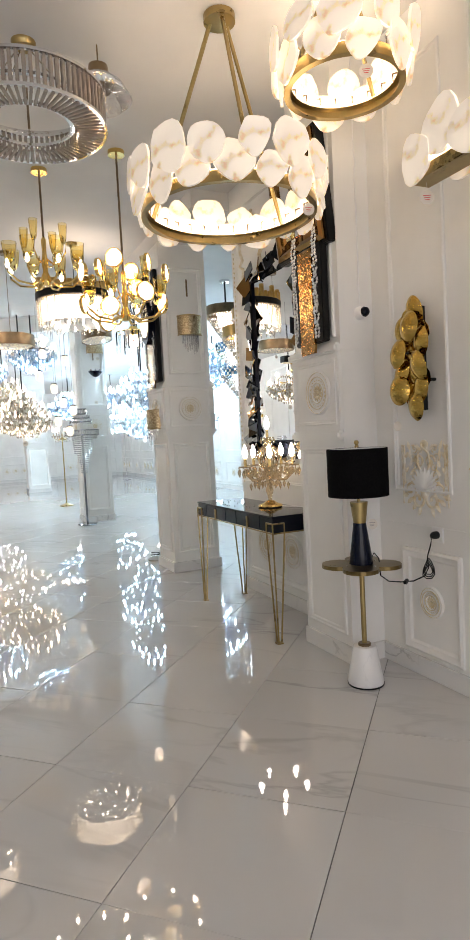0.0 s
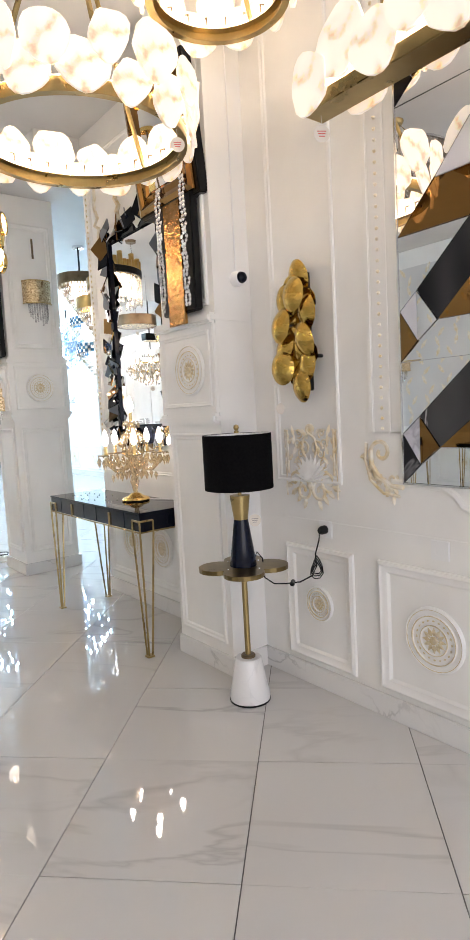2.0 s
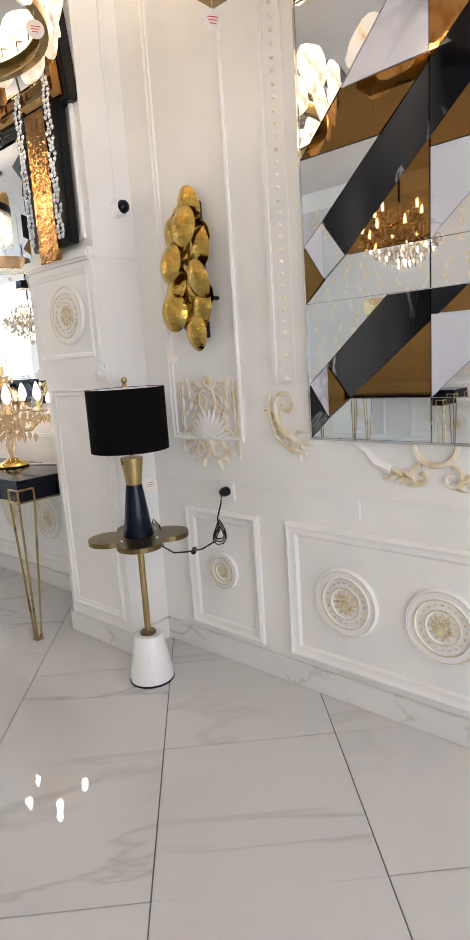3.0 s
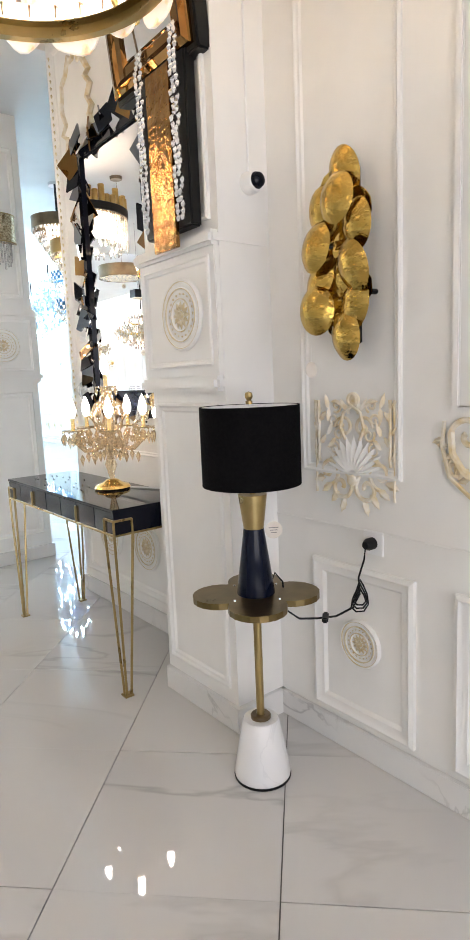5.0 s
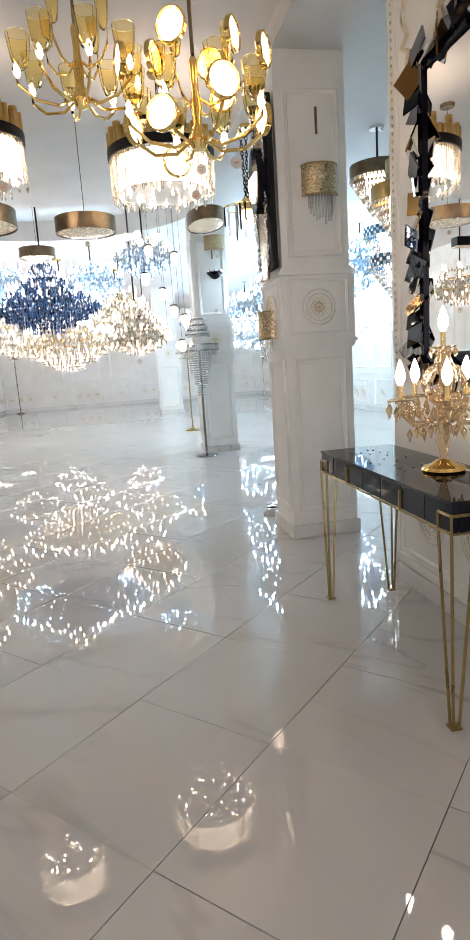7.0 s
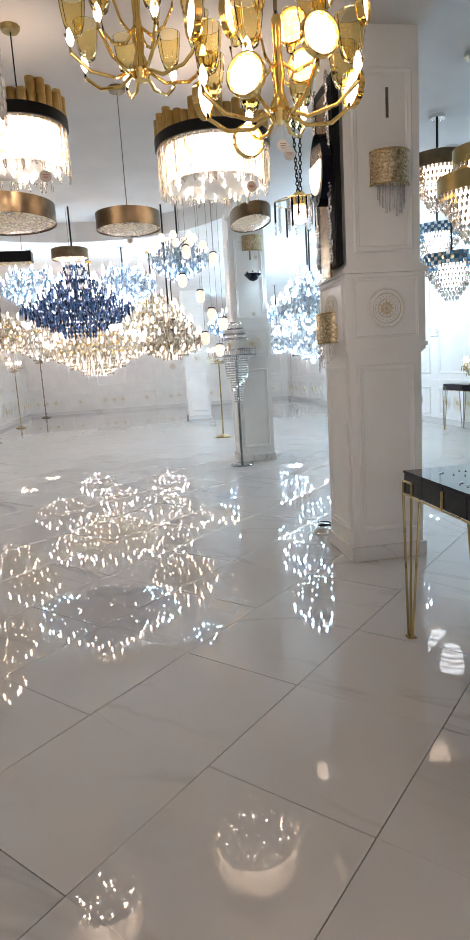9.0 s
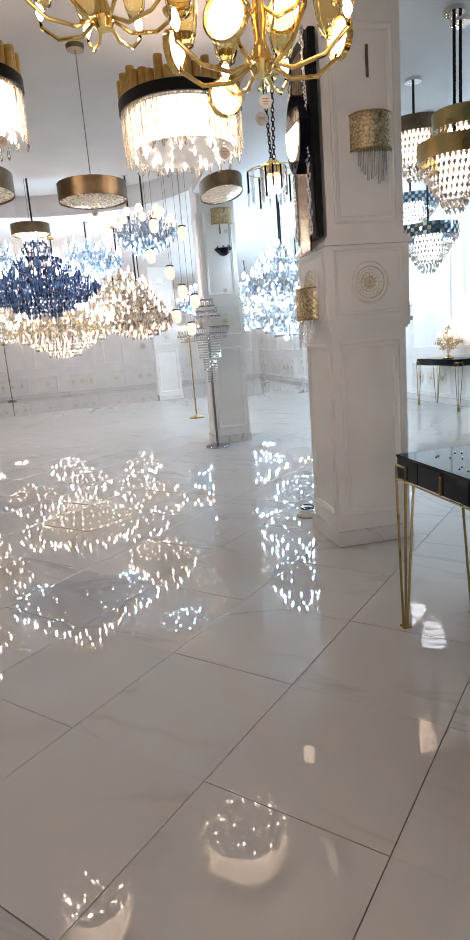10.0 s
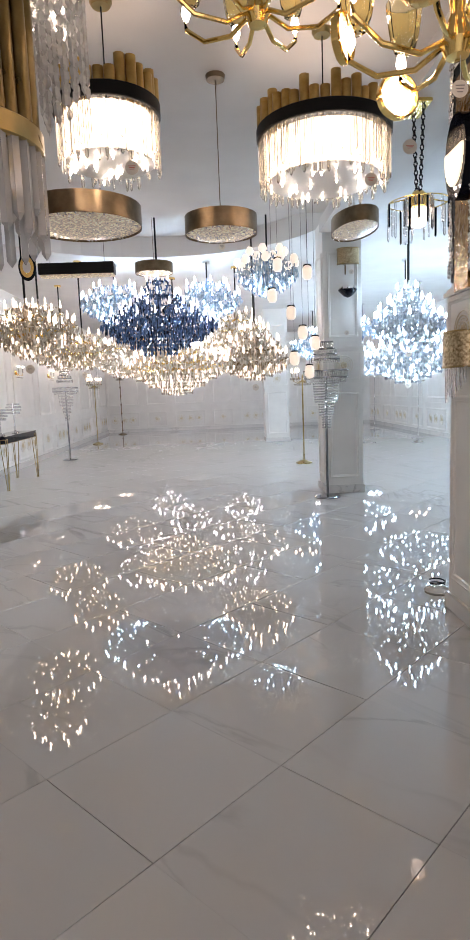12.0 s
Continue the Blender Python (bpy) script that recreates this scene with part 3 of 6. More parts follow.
# ---- crystal candelabra on the console ----
M_CRYSTALBEAD = material("bright_crystal_bead", (0.8, 0.8, 0.8), 0.06, 0.75)
M_CANDLE = material("gold_candle_sleeve", (0.85, 0.65, 0.32), 0.25, 0.8)


def candelabra(place, label, glass=M_AMBERCRYSTAL, arms=5):
    t = thing("candelabra", place, label, "candelabra", "crystal candelabras")
    part("foot", lathe(B(), [(0, 0), (.085, 0), (.09, .008), (.082, .02), (.05, .03), (.03, .045), (.015, .05), (0, .05)], 24), M_GOLD, t, "polished gold dished foot")
    part("stem", lathe(B(), [(.012, .05), (.02, .09), (.03, .12), (.018, .16), (.026, .2), (.036, .24), (.02, .28), (.03, .33), (.012, .38), (.03, .41), (.012, .44), (.016, .48), (0, .5)], 12), glass, t, "turned champagne glass stem")
    ball = B()
    bmesh.ops.create_icosphere(ball, subdivisions=2, radius=.036, matrix=Matrix.Translation((0, 0, .44)))
    part("ball", ball, glass, t, "glass ball")
    arm, sleeve, bulb, pan, drop = B(), B(), B(), B(), B()
    tube(arm, [(.02, 0, .25), (.07, 0, .2), (.12, 0, .2), (.16, 0, .24), (.175, 0, .285)], .013, 8)
    lathe(pan, [(.0, .29), (.05, .297), (.056, .304), (.03, .3), (0, .302)], 14, Matrix.Translation((.175, 0, 0)))
    lathe(sleeve, [(.01, .3), (.01, .36), (0, .36)], 10, Matrix.Translation((.175, 0, 0)))
    lathe(bulb, [(.008, .36), (.019, .385), (.02, .4), (.011, .435), (0, .46)], 12, Matrix.Translation((.175, 0, 0)))
    for k in range(7):
        a = k * 2 * math.pi / 7
        gem(drop, (.175 + .05 * math.cos(a), .05 * math.sin(a), .255 - .008 * (k % 2)), .0125, .068, 6)
        gem(drop, (.175 + .05 * math.cos(a), .05 * math.sin(a), .293), .006, .012, 5)
    for k in range(4):
        gem(drop, (.05 + .03 * k, 0, .165 - .012 * (k % 2)), .013, .06, 6)
    for k in range(9):
        gem(drop, (.04 + .017 * k, .022 * (-1) ** k, .225 + .012 * (k % 3)), .012, .026, 6)
    loop = tube(B(), [(.02, 0, .28), (.06, 0, .31), (.082, 0, .36), (.055, 0, .41), (.015, 0, .43)], .015, 8)
    meshes = [mesh_of(n, b, m) for n, b, m in (("arm", arm, glass), ("pan", pan, glass), ("sleeve", sleeve, M_CANDLE), ("bulb", bulb, M_WHITEBULB), ("crystal_drops", drop, M_AMBERCRYSTAL), ("glass_loop", loop, glass))]
    for k in range(arms):
        turn = Matrix.Rotation(k * 2 * math.pi / arms + .5, 4, "Z")
        a = part("arm", meshes[0], None, t, "", True, turn)
        for me in meshes[1:5]:
            part(me.name.split(".")[0], me, None, a)
        part("glass_loop", meshes[5], None, t, "", True, turn)
    part("sleeve", lathe(B(), [(.01, .48), (.01, .56), (0, .56)], 10), M_CANDLE, t)
    part("bulb", lathe(B(), [(.008, .56), (.019, .585), (.02, .6), (.011, .635), (0, .66)], 12), M_WHITEBULB, t, "lit flame-shaped bulb")
    crown = B()
    for k in range(8):
        a = k * math.pi / 4
        gem(crown, (.05 * math.cos(a), .05 * math.sin(a), .475), .01, .04, 6)
    lathe(crown, [(.012, .49), (.05, .497), (.052, .503), (.012, .498)], 14)
    part("crown", crown, M_AMBERCRYSTAL, t, "glass drop collar")
    return t


ca = candelabra((.09, -1.93, .825), "gold crystal candelabra with lit bulbs on a console")
copy_thing(ca, Matrix.Translation((4.25, 5.7, .825)))
bm = B()
rb = random.Random(9)
for k in range(26):
    gem(bm, (rb.uniform(-.1, .2), rb.uniform(-1.85, -1.2), .8285), .006, .0068, 6)
tagged(new("crystal_beads", mesh_of("crystal_beads", bm, M_CRYSTALBEAD, False)), "loose clear crystal beads scattered on the console", "beads", "", "stuff")
tagged(new("power_cord", mesh_of("power_cord", tube(B(), [(.15, -1.98, .83), (.2, -2.1, .832), (.25, -2.2, .83), (.3, -2.3, .82)], .004), M_WHITEPLASTIC)), "thin white lamp cord lying on the console", "cord")

# ---- clover side table and black table lamp ----
M_TRAY = vary(material("aged_brass", (0.2, 0.145, 0.06), 0.3, 1.0), (0.15, 0.105, 0.04), (0.25, 0.18, 0.08), 12, rough=(0.22, 0.4))
LX, LY = -.055, -3.18
st = thing("side_table", (LX, LY, 0), "brass clover-topped side table on a white marble cone", "table")
part("base", lathe(B(), [(0, .008), (.094, .008), (.096, .02), (.062, .2), (.058, .206), (0, .206)], 40), M_WHITESTONE, st, "white marble cone foot")
part("base_rim", lathe(B(), [(0, 0), (.096, 0), (.097, .0078), (0, .0078)], 40), M_BLACK, st, "thin black rim")
part("collar", lathe(B(), [(.034, .2065), (.034, .216), (.03, .22), (0, .22)], 24), M_BRONZE, st)
part("stem", lathe(B(), [(.0135, .2), (.0135, .624), (0, .624)], 16), M_BRASS, st)
out = []
for k in range(4):
    c0 = k * math.pi / 2 + radians(52)
    for j in range(13):
        a = c0 + radians(-105 + 210 * j / 12)
        out.append((.115 * math.cos(c0) + .092 * math.cos(a), .115 * math.sin(c0) + .092 * math.sin(a)))
part("tray", flat(B(), out, .02, Matrix.Translation((0, 0, .624))), M_TRAY, st, "dark brass four-lobed top", False)
for k in range(4):
    c0 = k * math.pi / 2 + radians(52 + 45)
    part("screw", lathe(B(), [(.005, .6441), (.004, .647), (0, .6475)], 8, Matrix.Translation((.1 * math.cos(c0), .1 * math.sin(c0), 0))), M_CHROME, st)

tl = thing("table_lamp", (LX, LY, .6445), "black drum-shade table lamp with navy and gold cone body", "lamp")
part("body", lathe(B(), [(0, 0), (.062, 0), (.062, .004), (.033, .215), (0, .215)], 36), M_NAVY, tl, "glossy dark navy cone")
part("waist", lathe(B(), [(.0325, .2155), (.046, .322), (.046, .326), (0, .326)], 36), M_BRASS, tl, "brushed gold inverted cone")
part("neck", lathe(B(), [(.009, .326), (.009, .46), (0, .46)], 12), M_BRASS, tl)
part("shade", lathe(B(), [(.157, .358), (.157, .606), (.1545, .606), (.1545, .358)], 64, None, True), M_SHADE, tl, "black fabric drum shade")
part("lining", lathe(B(), [(.1535, .36), (.1535, .604), (.1525, .604), (.1525, .36)], 48, None, True), M_WHITEPLASTIC, tl, "white shade lining")
bm = B()
for k in range(3):
    a = k * 2 * math.pi / 3 + .6
    rod(bm, (0, 0, .602), (.153 * math.cos(a), .153 * math.sin(a), .602), .0025, None, 6)
rod(bm, (0, 0, .46), (0, 0, .61), .004, None, 6)
part("spider", bm, M_WHITEPLASTIC, tl)
part("finial", lathe(B(), [(.011, .61), (.011, .62), (.006, .622), (.013, .632), (.011, .645), (0, .65)], 16), M_BRASS, tl, "small brass ball finial")
bulb = B()
bmesh.ops.create_icosphere(bulb, subdivisions=2, radius=.03, matrix=Matrix.Translation((0, 0, .49)))
part("bulb", bulb, M_WHITEPLASTIC, tl)


M_PAPER = vary(material("cream_paper", (0.68, 0.62, 0.54), 0.7), (0.64, 0.57, 0.49), (0.72, 0.67, 0.6), 20)


def price_tag(place, r=.028, hang=.05, red=False, label="round white paper price tag on a thread"):
    """Placed at the knot of its thread."""
    t = thing("price_tag", place, label, "tag", "price tags")
    m = Matrix.Translation((0, 0, -hang - r)) @ pose(0, 0, 0, 90)
    part("disc", lathe(B(), [(0, 0), (r, 0), (r, .0015), (0, .0015)], 24, m), M_PAPER, t)
    part("thread", tube(B(), [(0, 0, 0), (.001, -.001, -hang)], .0008, 5), M_WHITEPLASTIC, t)
    bm = B()
    for k in range(3):
        box(bm, 0, -.0021, -hang - r + .008 - .008 * k, r * (1.1 - .2 * k), .0008, .0025)
    part("print", bm, M_PRINT if not red else M_REDPRINT, t, "small printed lines")
    return t


M_PRINT = material("grey_print", (0.25, 0.23, 0.22), 0.7)
M_REDPRINT = material("red_print", (0.6, 0.06, 0.05), 0.6)
price_tag(Matrix.Translation((LX + .045, LY - .045, .93)) @ pose(0, 0, 0, 0, 0, -35))

# the lamp's black cord with its inline switch, down from the wall socket
cd = thing("power_cord", (0, 0, 0), "black lamp cord plugged into a wall socket", "cord")
part("plug", lathe(B(), [(.02, .006), (.02, .03), (.012, .045), (0, .045)], 16, FM @ Matrix.Translation((-3.4, .785, .004))), M_BLACK, cd)
part("cable", tube(B(), [(.23, -3.4, .785), (.215, -3.405, .74), (.205, -3.39, .68), (.215, -3.385, .62), (.2, -3.37, .575), (.15, -3.34, .55), (.1, -3.3, .545), (.05, -3.27, .55), (.02, -3.24, .58), (.045, -3.2, .66), (.03, -3.18, .69), (.012, -3.18, .66)], .0035, 6), M_BLACK, cd)
part("switch", box(B(), 0, 0, 0, .06, .02, .018, .004, Matrix.Translation((.12, -3.32, .548)) @ pose(0, 0, 0, 0, 0, 40)), M_BLACK, cd, "inline switch")
for k in range(3):
    part("cord_loop", tube(B(), [(.21 + .02 * math.cos(a) * (1 + .4 * k), -3.39 + .012 * math.sin(a * 2), .615 + (.03 + .012 * k) * math.sin(a)) for a in [j * math.pi / 5 for j in range(11)]], .003, 5), M_BLACK, cd)

# ---- gold shell sconce ----
M_HAMMERED = vary(material("hammered_gold", (0.55, 0.36, 0.09), 0.18, 1.0), (0.42, 0.26, 0.05), (0.6, 0.41, 0.12), 14, rough=(0.1, 0.26), bump=0.9, bump_scale=55)
sc = thing("wall_sconce", FM @ Matrix.Translation((-3.335, 1.695, 0)) @ Matrix.Diagonal((1.26, 0.95, 1.1, 1)), "tall gold wall sconce of overlapping hammered shells", "sconce")
part("frame", span(B(), -.02, .02, -.28, .28, .0, .035, .003), M_BLACK, sc, "black metal back frame")
dishes = [(.0, .255, .05, 0), (-.012, .17, .1, 1), (.055, .15, .06, 0), (-.05, .085, .07, 0), (.058, .035, .1, 1), (.075, -.06, .06, 0), (-.06, -.05, .1, 1), (.0, -.075, .05, 0), (.065, -.165, .09, 1), (-.042, -.16, .07, 0), (-.02, -.255, .08, 1)]
for a, b, n, front in dishes:
    bm = B()
    lathe(bm, [(0, .022), (.022, .019), (.04, .009), (.052, -.006), (.05, -.007), (.038, .006), (.02, .015), (0, .018)], 22)
    for v in bm.verts:
        v.co = Vector((v.co.x * 1.0, v.co.y * 1.58, v.co.z))
    part("shell", bm, M_HAMMERED, sc, "hammered gold shell", True, Matrix.Translation((a, b, n)) @ pose(0, 0, 0, random.uniform(-14, 14), random.uniform(-16, 16), random.uniform(-12, 12)))
    part("stalk", rod(B(), (a, b, n - .012), (a * .3, b * .97, .03), .005, None, 6), M_BLACK, sc)
M_CRINKLE = vary(material("crinkled_gold", (0.6, 0.4, 0.1), 0.1, 1.0), (0.5, 0.31, 0.06), (0.75, 0.52, 0.16), 20, rough=(0.06, 0.16), bump=1.0, bump_scale=28)
for a, b in ((.03, .21), (-.045, .14), (.02, .085), (-.015, .02), (.03, -.01), (-.045, -.1), (.025, -.125), (.01, -.2)):
    bm = lathe(B(), [(0, .006), (.02, .008), (.036, .016), (.044, .026), (.042, .027), (.03, .017), (0, .01)], 18)
    for v in bm.verts:
        v.co = Vector((v.co.x, v.co.y * 1.45, v.co.z + .004 * math.sin(v.co.x * 160) * math.cos(v.co.y * 130)))
    part("inner_shell", bm, M_CRINKLE, sc, "crinkled gold cup", True, Matrix.Translation((a, b, .032)) @ pose(0, 0, 0, 0, 0, 400 * a))
part("wall_bolt", rod(B(), (-.06, -.12, 0), (-.06, -.12, .03), .009, None, 10), M_BLACK, sc)
price_tag(FM @ Matrix.Translation((-3.2, 1.43, .07)) @ Matrix(((0, -1, 0, 0), (0, 0, 1, 0), (-1, 0, 0, 0), (0, 0, 0, 1))), .026, .05)

# ---- mosaic mirror of marble, bronze and clear glass ----
M_BLACKMARBLE = marble("black_marble_glass", (0.004, 0.004, 0.006), (0.7, 0.7, 0.7), 0.04, 1.3, 0.9, "Object", (2.2, .8, 1), 0.0, 0.015)
M_BLACKMARBLE.node_tree.nodes["Principled BSDF"].inputs["Specular IOR Level"].default_value = 0.12
M_GREYMARBLE = marble("pale_marble_glass", (0.56, 0.57, 0.62), (0.27, 0.27, 0.31), 0.08, 2.6, 0.7)
MW, MH = .456, .473
mm = thing("mosaic_mirror", FM @ Matrix.Translation((-3.858, 1.034, 0)), "large wall mirror of black marble, bronze and clear facets", "mirror")
part("backing", span(B(), -1.38, .006, -.006, 2.1, 0, .018), M_CHROME, mm, "bright edge of the backing")
kinds = {"mirror": M_MIRROR, "bronze": M_AMBER, "black": M_BLACKMARBLE, "pale": M_GREYMARBLE}


def facet(kind, *pts):
    """A cut plate; corners in columns from the mirror's edge and rows from its foot."""
    cx, cy = sum(p[0] for p in pts) / len(pts), sum(p[1] for p in pts) / len(pts)
    near = []
    for x, y in pts:
        d = math.hypot((x - cx) * MW, (y - cy) * MH)
        near.append((-MW * (x - cx) * (1 - .0035 / d), MH * (y - cy) * (1 - .0035 / d)))
    tilt = pose(0, 0, 0, random.uniform(-.4, .4), random.uniform(-.4, .4), 0)
    part("facet", flat(B(), near, .006), kinds[kind], mm, "", False, Matrix.Translation((-MW * cx, MH * cy, .021)) @ tilt)


def pinwheel(c, r, corner, inner):
    """Clear foot strip, corner triangle, pale triangle and filler of one module."""
    facet("mirror", (c, r), (c + 1, r), (c + 1, r + .3), (c + .36, r + .3))
    facet(corner, (c, r), (c + .17, r + .16), (c, r + .41))
    facet("pale", (c, r + .41), (c + .17, r + .16), (c + .17, r + .55))
    facet(inner, (c + .17, r + .16), (c + .36, r + .3), (c + .17, r + .55))


for c, r in ((0, 0), (0, 3), (2, 0), (2, 2)):
    pinwheel(c, r, "black", "bronze")
    facet("black", (c + .17, r + .55), (c + .36, r + .3), (c + 1, r + .8), (c + 1, r + 1), (c + .69, r + 1))
    facet("bronze", (c + .36, r + .3), (c + 1, r + .3), (c + 1, r + .8))
    facet("mirror", (c, r + .41), (c + .17, r + .55), (c + .69, r + 1), (c, r + 1))
pinwheel(0, 1, "bronze", "mirror")
facet("black", (.17, 1.55), (.36, 1.3), (1, 1.9), (1, 2.32))
facet("bronze", (.36, 1.3), (1, 1.3), (1, 1.9))
facet("mirror", (0, 1.41), (.17, 1.55), (.65, 2), (0, 2))
facet("bronze", (0, 2), (.65, 2), (1, 2.32), (1, 2.37), (.36, 2.36))
facet("pale", (.36, 2.36), (1, 2.37), (1, 3), (.95, 3))
facet("mirror", (0, 2), (.36, 2.36), (.95, 3), (0, 3))
for r in (0, 1):
    facet("mirror", (1, r), (2, r), (2, r + .3), (1, r + .3))
    facet("pale", (1, r + .3), (1.62, r + .84), (1, r + .84))
    facet("mirror", (1, r + .3), (2, r + .3), (2, r + .84), (1.62, r + .84))
facet("black", (1, .8), (1.25, 1), (1, 1))
facet("bronze", (1.06, .84), (2, .84), (2, 1), (1.25, 1))
facet("bronze", (1, 1.84), (2, 1.84), (2, 2.8), (1, 1.9))
facet("black", (1, 1.9), (2, 2.8), (2, 3), (1.76, 3), (1, 2.32))
facet("bronze", (1, 2.32), (1.76, 3), (1, 3))
for c, r in ((1, 3), (2, 1), (2, 3)):
    facet("pale", (c, r), (c + 1, r), (c + 1, r + 1))
    facet("mirror", (c, r), (c + 1, r + 1), (c, r + 1))
bm = B()
span(bm, -.002, .006, -.006, 2.1, .0185, .03, .001)
span(bm, -1.38, .006, -.008, 0, .0185, .03, .001)
part("edge_strip", bm, M_CHROME, mm, "bright beaded edge strip")

# ---- shattered-frame mirror over the console ----
sm = thing("wall_mirror", FC @ Matrix.Translation((-1.7, 1.93, 0)), "tall mirror with a frame of tilted dark glass shards", "mirror")
part("glass", span(B(), -.31, .31, -.63, .63, .012, .03), M_MIRROR, sm, "clear mirror glass")
part("backing", span(B(), -.40, .40, -.72, .72, 0, .0115), M_BLACK, sm)
bm = B()
for a0, a1, b0, b1 in ((-.36, -.315, -.68, .68), (.315, .36, -.68, .68), (-.315, .315, .635, .68), (-.315, .315, -.68, -.635)):
    span(bm, a0, a1, b0, b1, .012, .045, .003)
part("inner_frame", bm, M_BLACKGLASS, sm, "black inner frame")
rnd = random.Random(7)
shards = [M_GREYMIRROR, M_AMBER, M_BLACKGLASS, M_GREYMIRROR, M_MIRROR]
shard_mesh = {}
for m in shards:
    bm = flat(B(), [(-.06, -.045), (.05, -.06), (.065, .04), (-.045, .06)], .008)
    shard_mesh[m.name] = mesh_of("shard", bm, m, False)
spots = [(s * (.385 + rnd.uniform(-.015, .02)), -.69 + k * .077) for s in (-1, 1) for k in range(19)] + [(-.32 + k * .071, s * (.72 + rnd.uniform(-.015, .02))) for s in (-1, 1) for k in range(10)]
for a, b in spots:
    me = shard_mesh[rnd.choice(shards).name]
    part("shard", me, None, sm, "", False, Matrix.Translation((a, b, .05 + rnd.uniform(-.012, .015))) @ pose(0, 0, 0, rnd.uniform(-28, 28), rnd.uniform(-28, 28), rnd.uniform(0, 360)) @ Matrix.Diagonal((rnd.uniform(.8, 1.35), rnd.uniform(.75, 1.2), 1, 1)))


# ---- crystal-edged bronze mirrors on pier and pillar ----
M_RIPPLED = vary(material("rippled_bronze_glass", (0.3, 0.15, 0.05), 0.06, 1.0), (0.2, 0.09, 0.025), (0.42, 0.24, 0.09), 22, bump=1.0, bump_scale=34)


def bead_panel(place, w, h, label):
    t = thing("bronze_mirror", place, label, "mirror", "black mirrors edged with crystal beads")
    part("board", span(B(), -w / 2, w / 2, 0, h, 0, .045, .006), M_BLACK, t, "black velvet board")
    part("glass", span(B(), -w * .25, w * .25, -.06, h - .08, .0455, .06, .002), M_RIPPLED, t, "rippled bronze mirror strip")
    r2 = random.Random(3)
    for s in (-1, 1):
        bm = B()
        for k in range(int(h / .02)):
            for q in (-.5, .5):
                gem(bm, (s * w * .37 + q * .024 + r2.uniform(-.004, .004), .03 + k * .02, .055 + r2.uniform(0, .012)), .0125, .025, 6)
        part("bead_strip", bm, M_CRYSTALBEAD, t, "strip of clear crystal beads")
    return t


bead_panel(FP @ Matrix.Translation((-2.72, 1.86, .018)), .3, .62, "bronze mirror with crystal bead strips on a pier")
ck = thing("square_mirror", FP @ Matrix.Translation((-2.66, 2.72, .02)) @ pose(0, 0, 0, 6, 0, 0), "square wall mirror in a wide bronze glass frame", "mirror")
part("board", span(B(), -.27, .27, -.32, .32, 0, .06, .006), M_BLACK, ck)
bm = B()
rect_frame(bm, I4, -.25, .25, -.3, .3, .1, .03)
part("frame", bm, M_AMBER, ck, "bronze glass frame", False, Matrix.Translation((0, 0, .0605)))
part("glass", span(B(), -.15, .15, -.2, .2, .061, .066), M_MIRROR, ck)
bead_panel(facing_west(-.02) @ Matrix.Translation((.16, 1.93, .004)), .36, 1.1, "tall black mirror with crystal bead strips on a pillar")

ol = thing("oval_sconce", facing_west(-.068) @ Matrix.Translation((.12, 2.52, 0)), "dark oval wall lamp with glowing crystal face", "sconce")
for nm, k, z0, z1, mat in (("rim", 1.0, 0, .07, M_BLACKGLASS), ("face", .86, .0705, .078, None)):
    if mat:
        part(nm, flat(B(), [(.13 * math.cos(a), .21 * math.sin(a)) for a in [j * math.pi / 18 for j in range(36)]], z1), mat, ol)
M_OVALGLOW = glow("warm_crystal_glow", (1.0, 0.9, 0.7), 3.0)
part("face", flat(B(), [(.11 * math.cos(a), .05 + .16 * math.sin(a) if math.sin(a) < .1 else .066) for a in [j * math.pi / 18 for j in range(36)]], .01, Matrix.Translation((0, -.03, .0705))), M_OVALGLOW, ol, "lit crystal face")


# ---- small wall sconces on the pillars ----
def drum_sconce(place, w, label, drops=True):
    t = thing("wall_sconce", place, label, "sconce", "half-round wall sconces")
    half = [(w / 2 * math.cos(a), .1 * math.sin(a)) for a in [j * math.pi / 14 for j in range(15)]]
    m = Matrix(((1, 0, 0, 0), (0, 0, 1, 0), (0, 1, 0, 0), (0, 0, 0, 1)))
    part("shade", flat(B(), half, .19, m @ Matrix.Translation((0, 0.001, 0))), M_BEADGOLD, t, "gold beaded half-round shade")
    part("rim", tube(B(), [(x, .19, y) for x, y in half], .005, 6), M_BRASS, t)
    part("rim", tube(B(), [(x, 0, y) for x, y in half], .005, 6), M_BRASS, t)
    if drops:
        bm = B()
        r3 = random.Random(5)
        for k in range(12):
            a = math.pi * (k + .5) / 12
            x, n, h = w * .33 * math.cos(a), .075 * math.sin(a), .07 + .13 * math.sin(a) * r3.uniform(.6, 1.0)
            box(bm, x, -h / 2 - .002, n + .01, .009, h, .009)
        part("crystal_drops", bm, M_CRYSTAL, t, "hanging clear crystal bars", False)
    return t


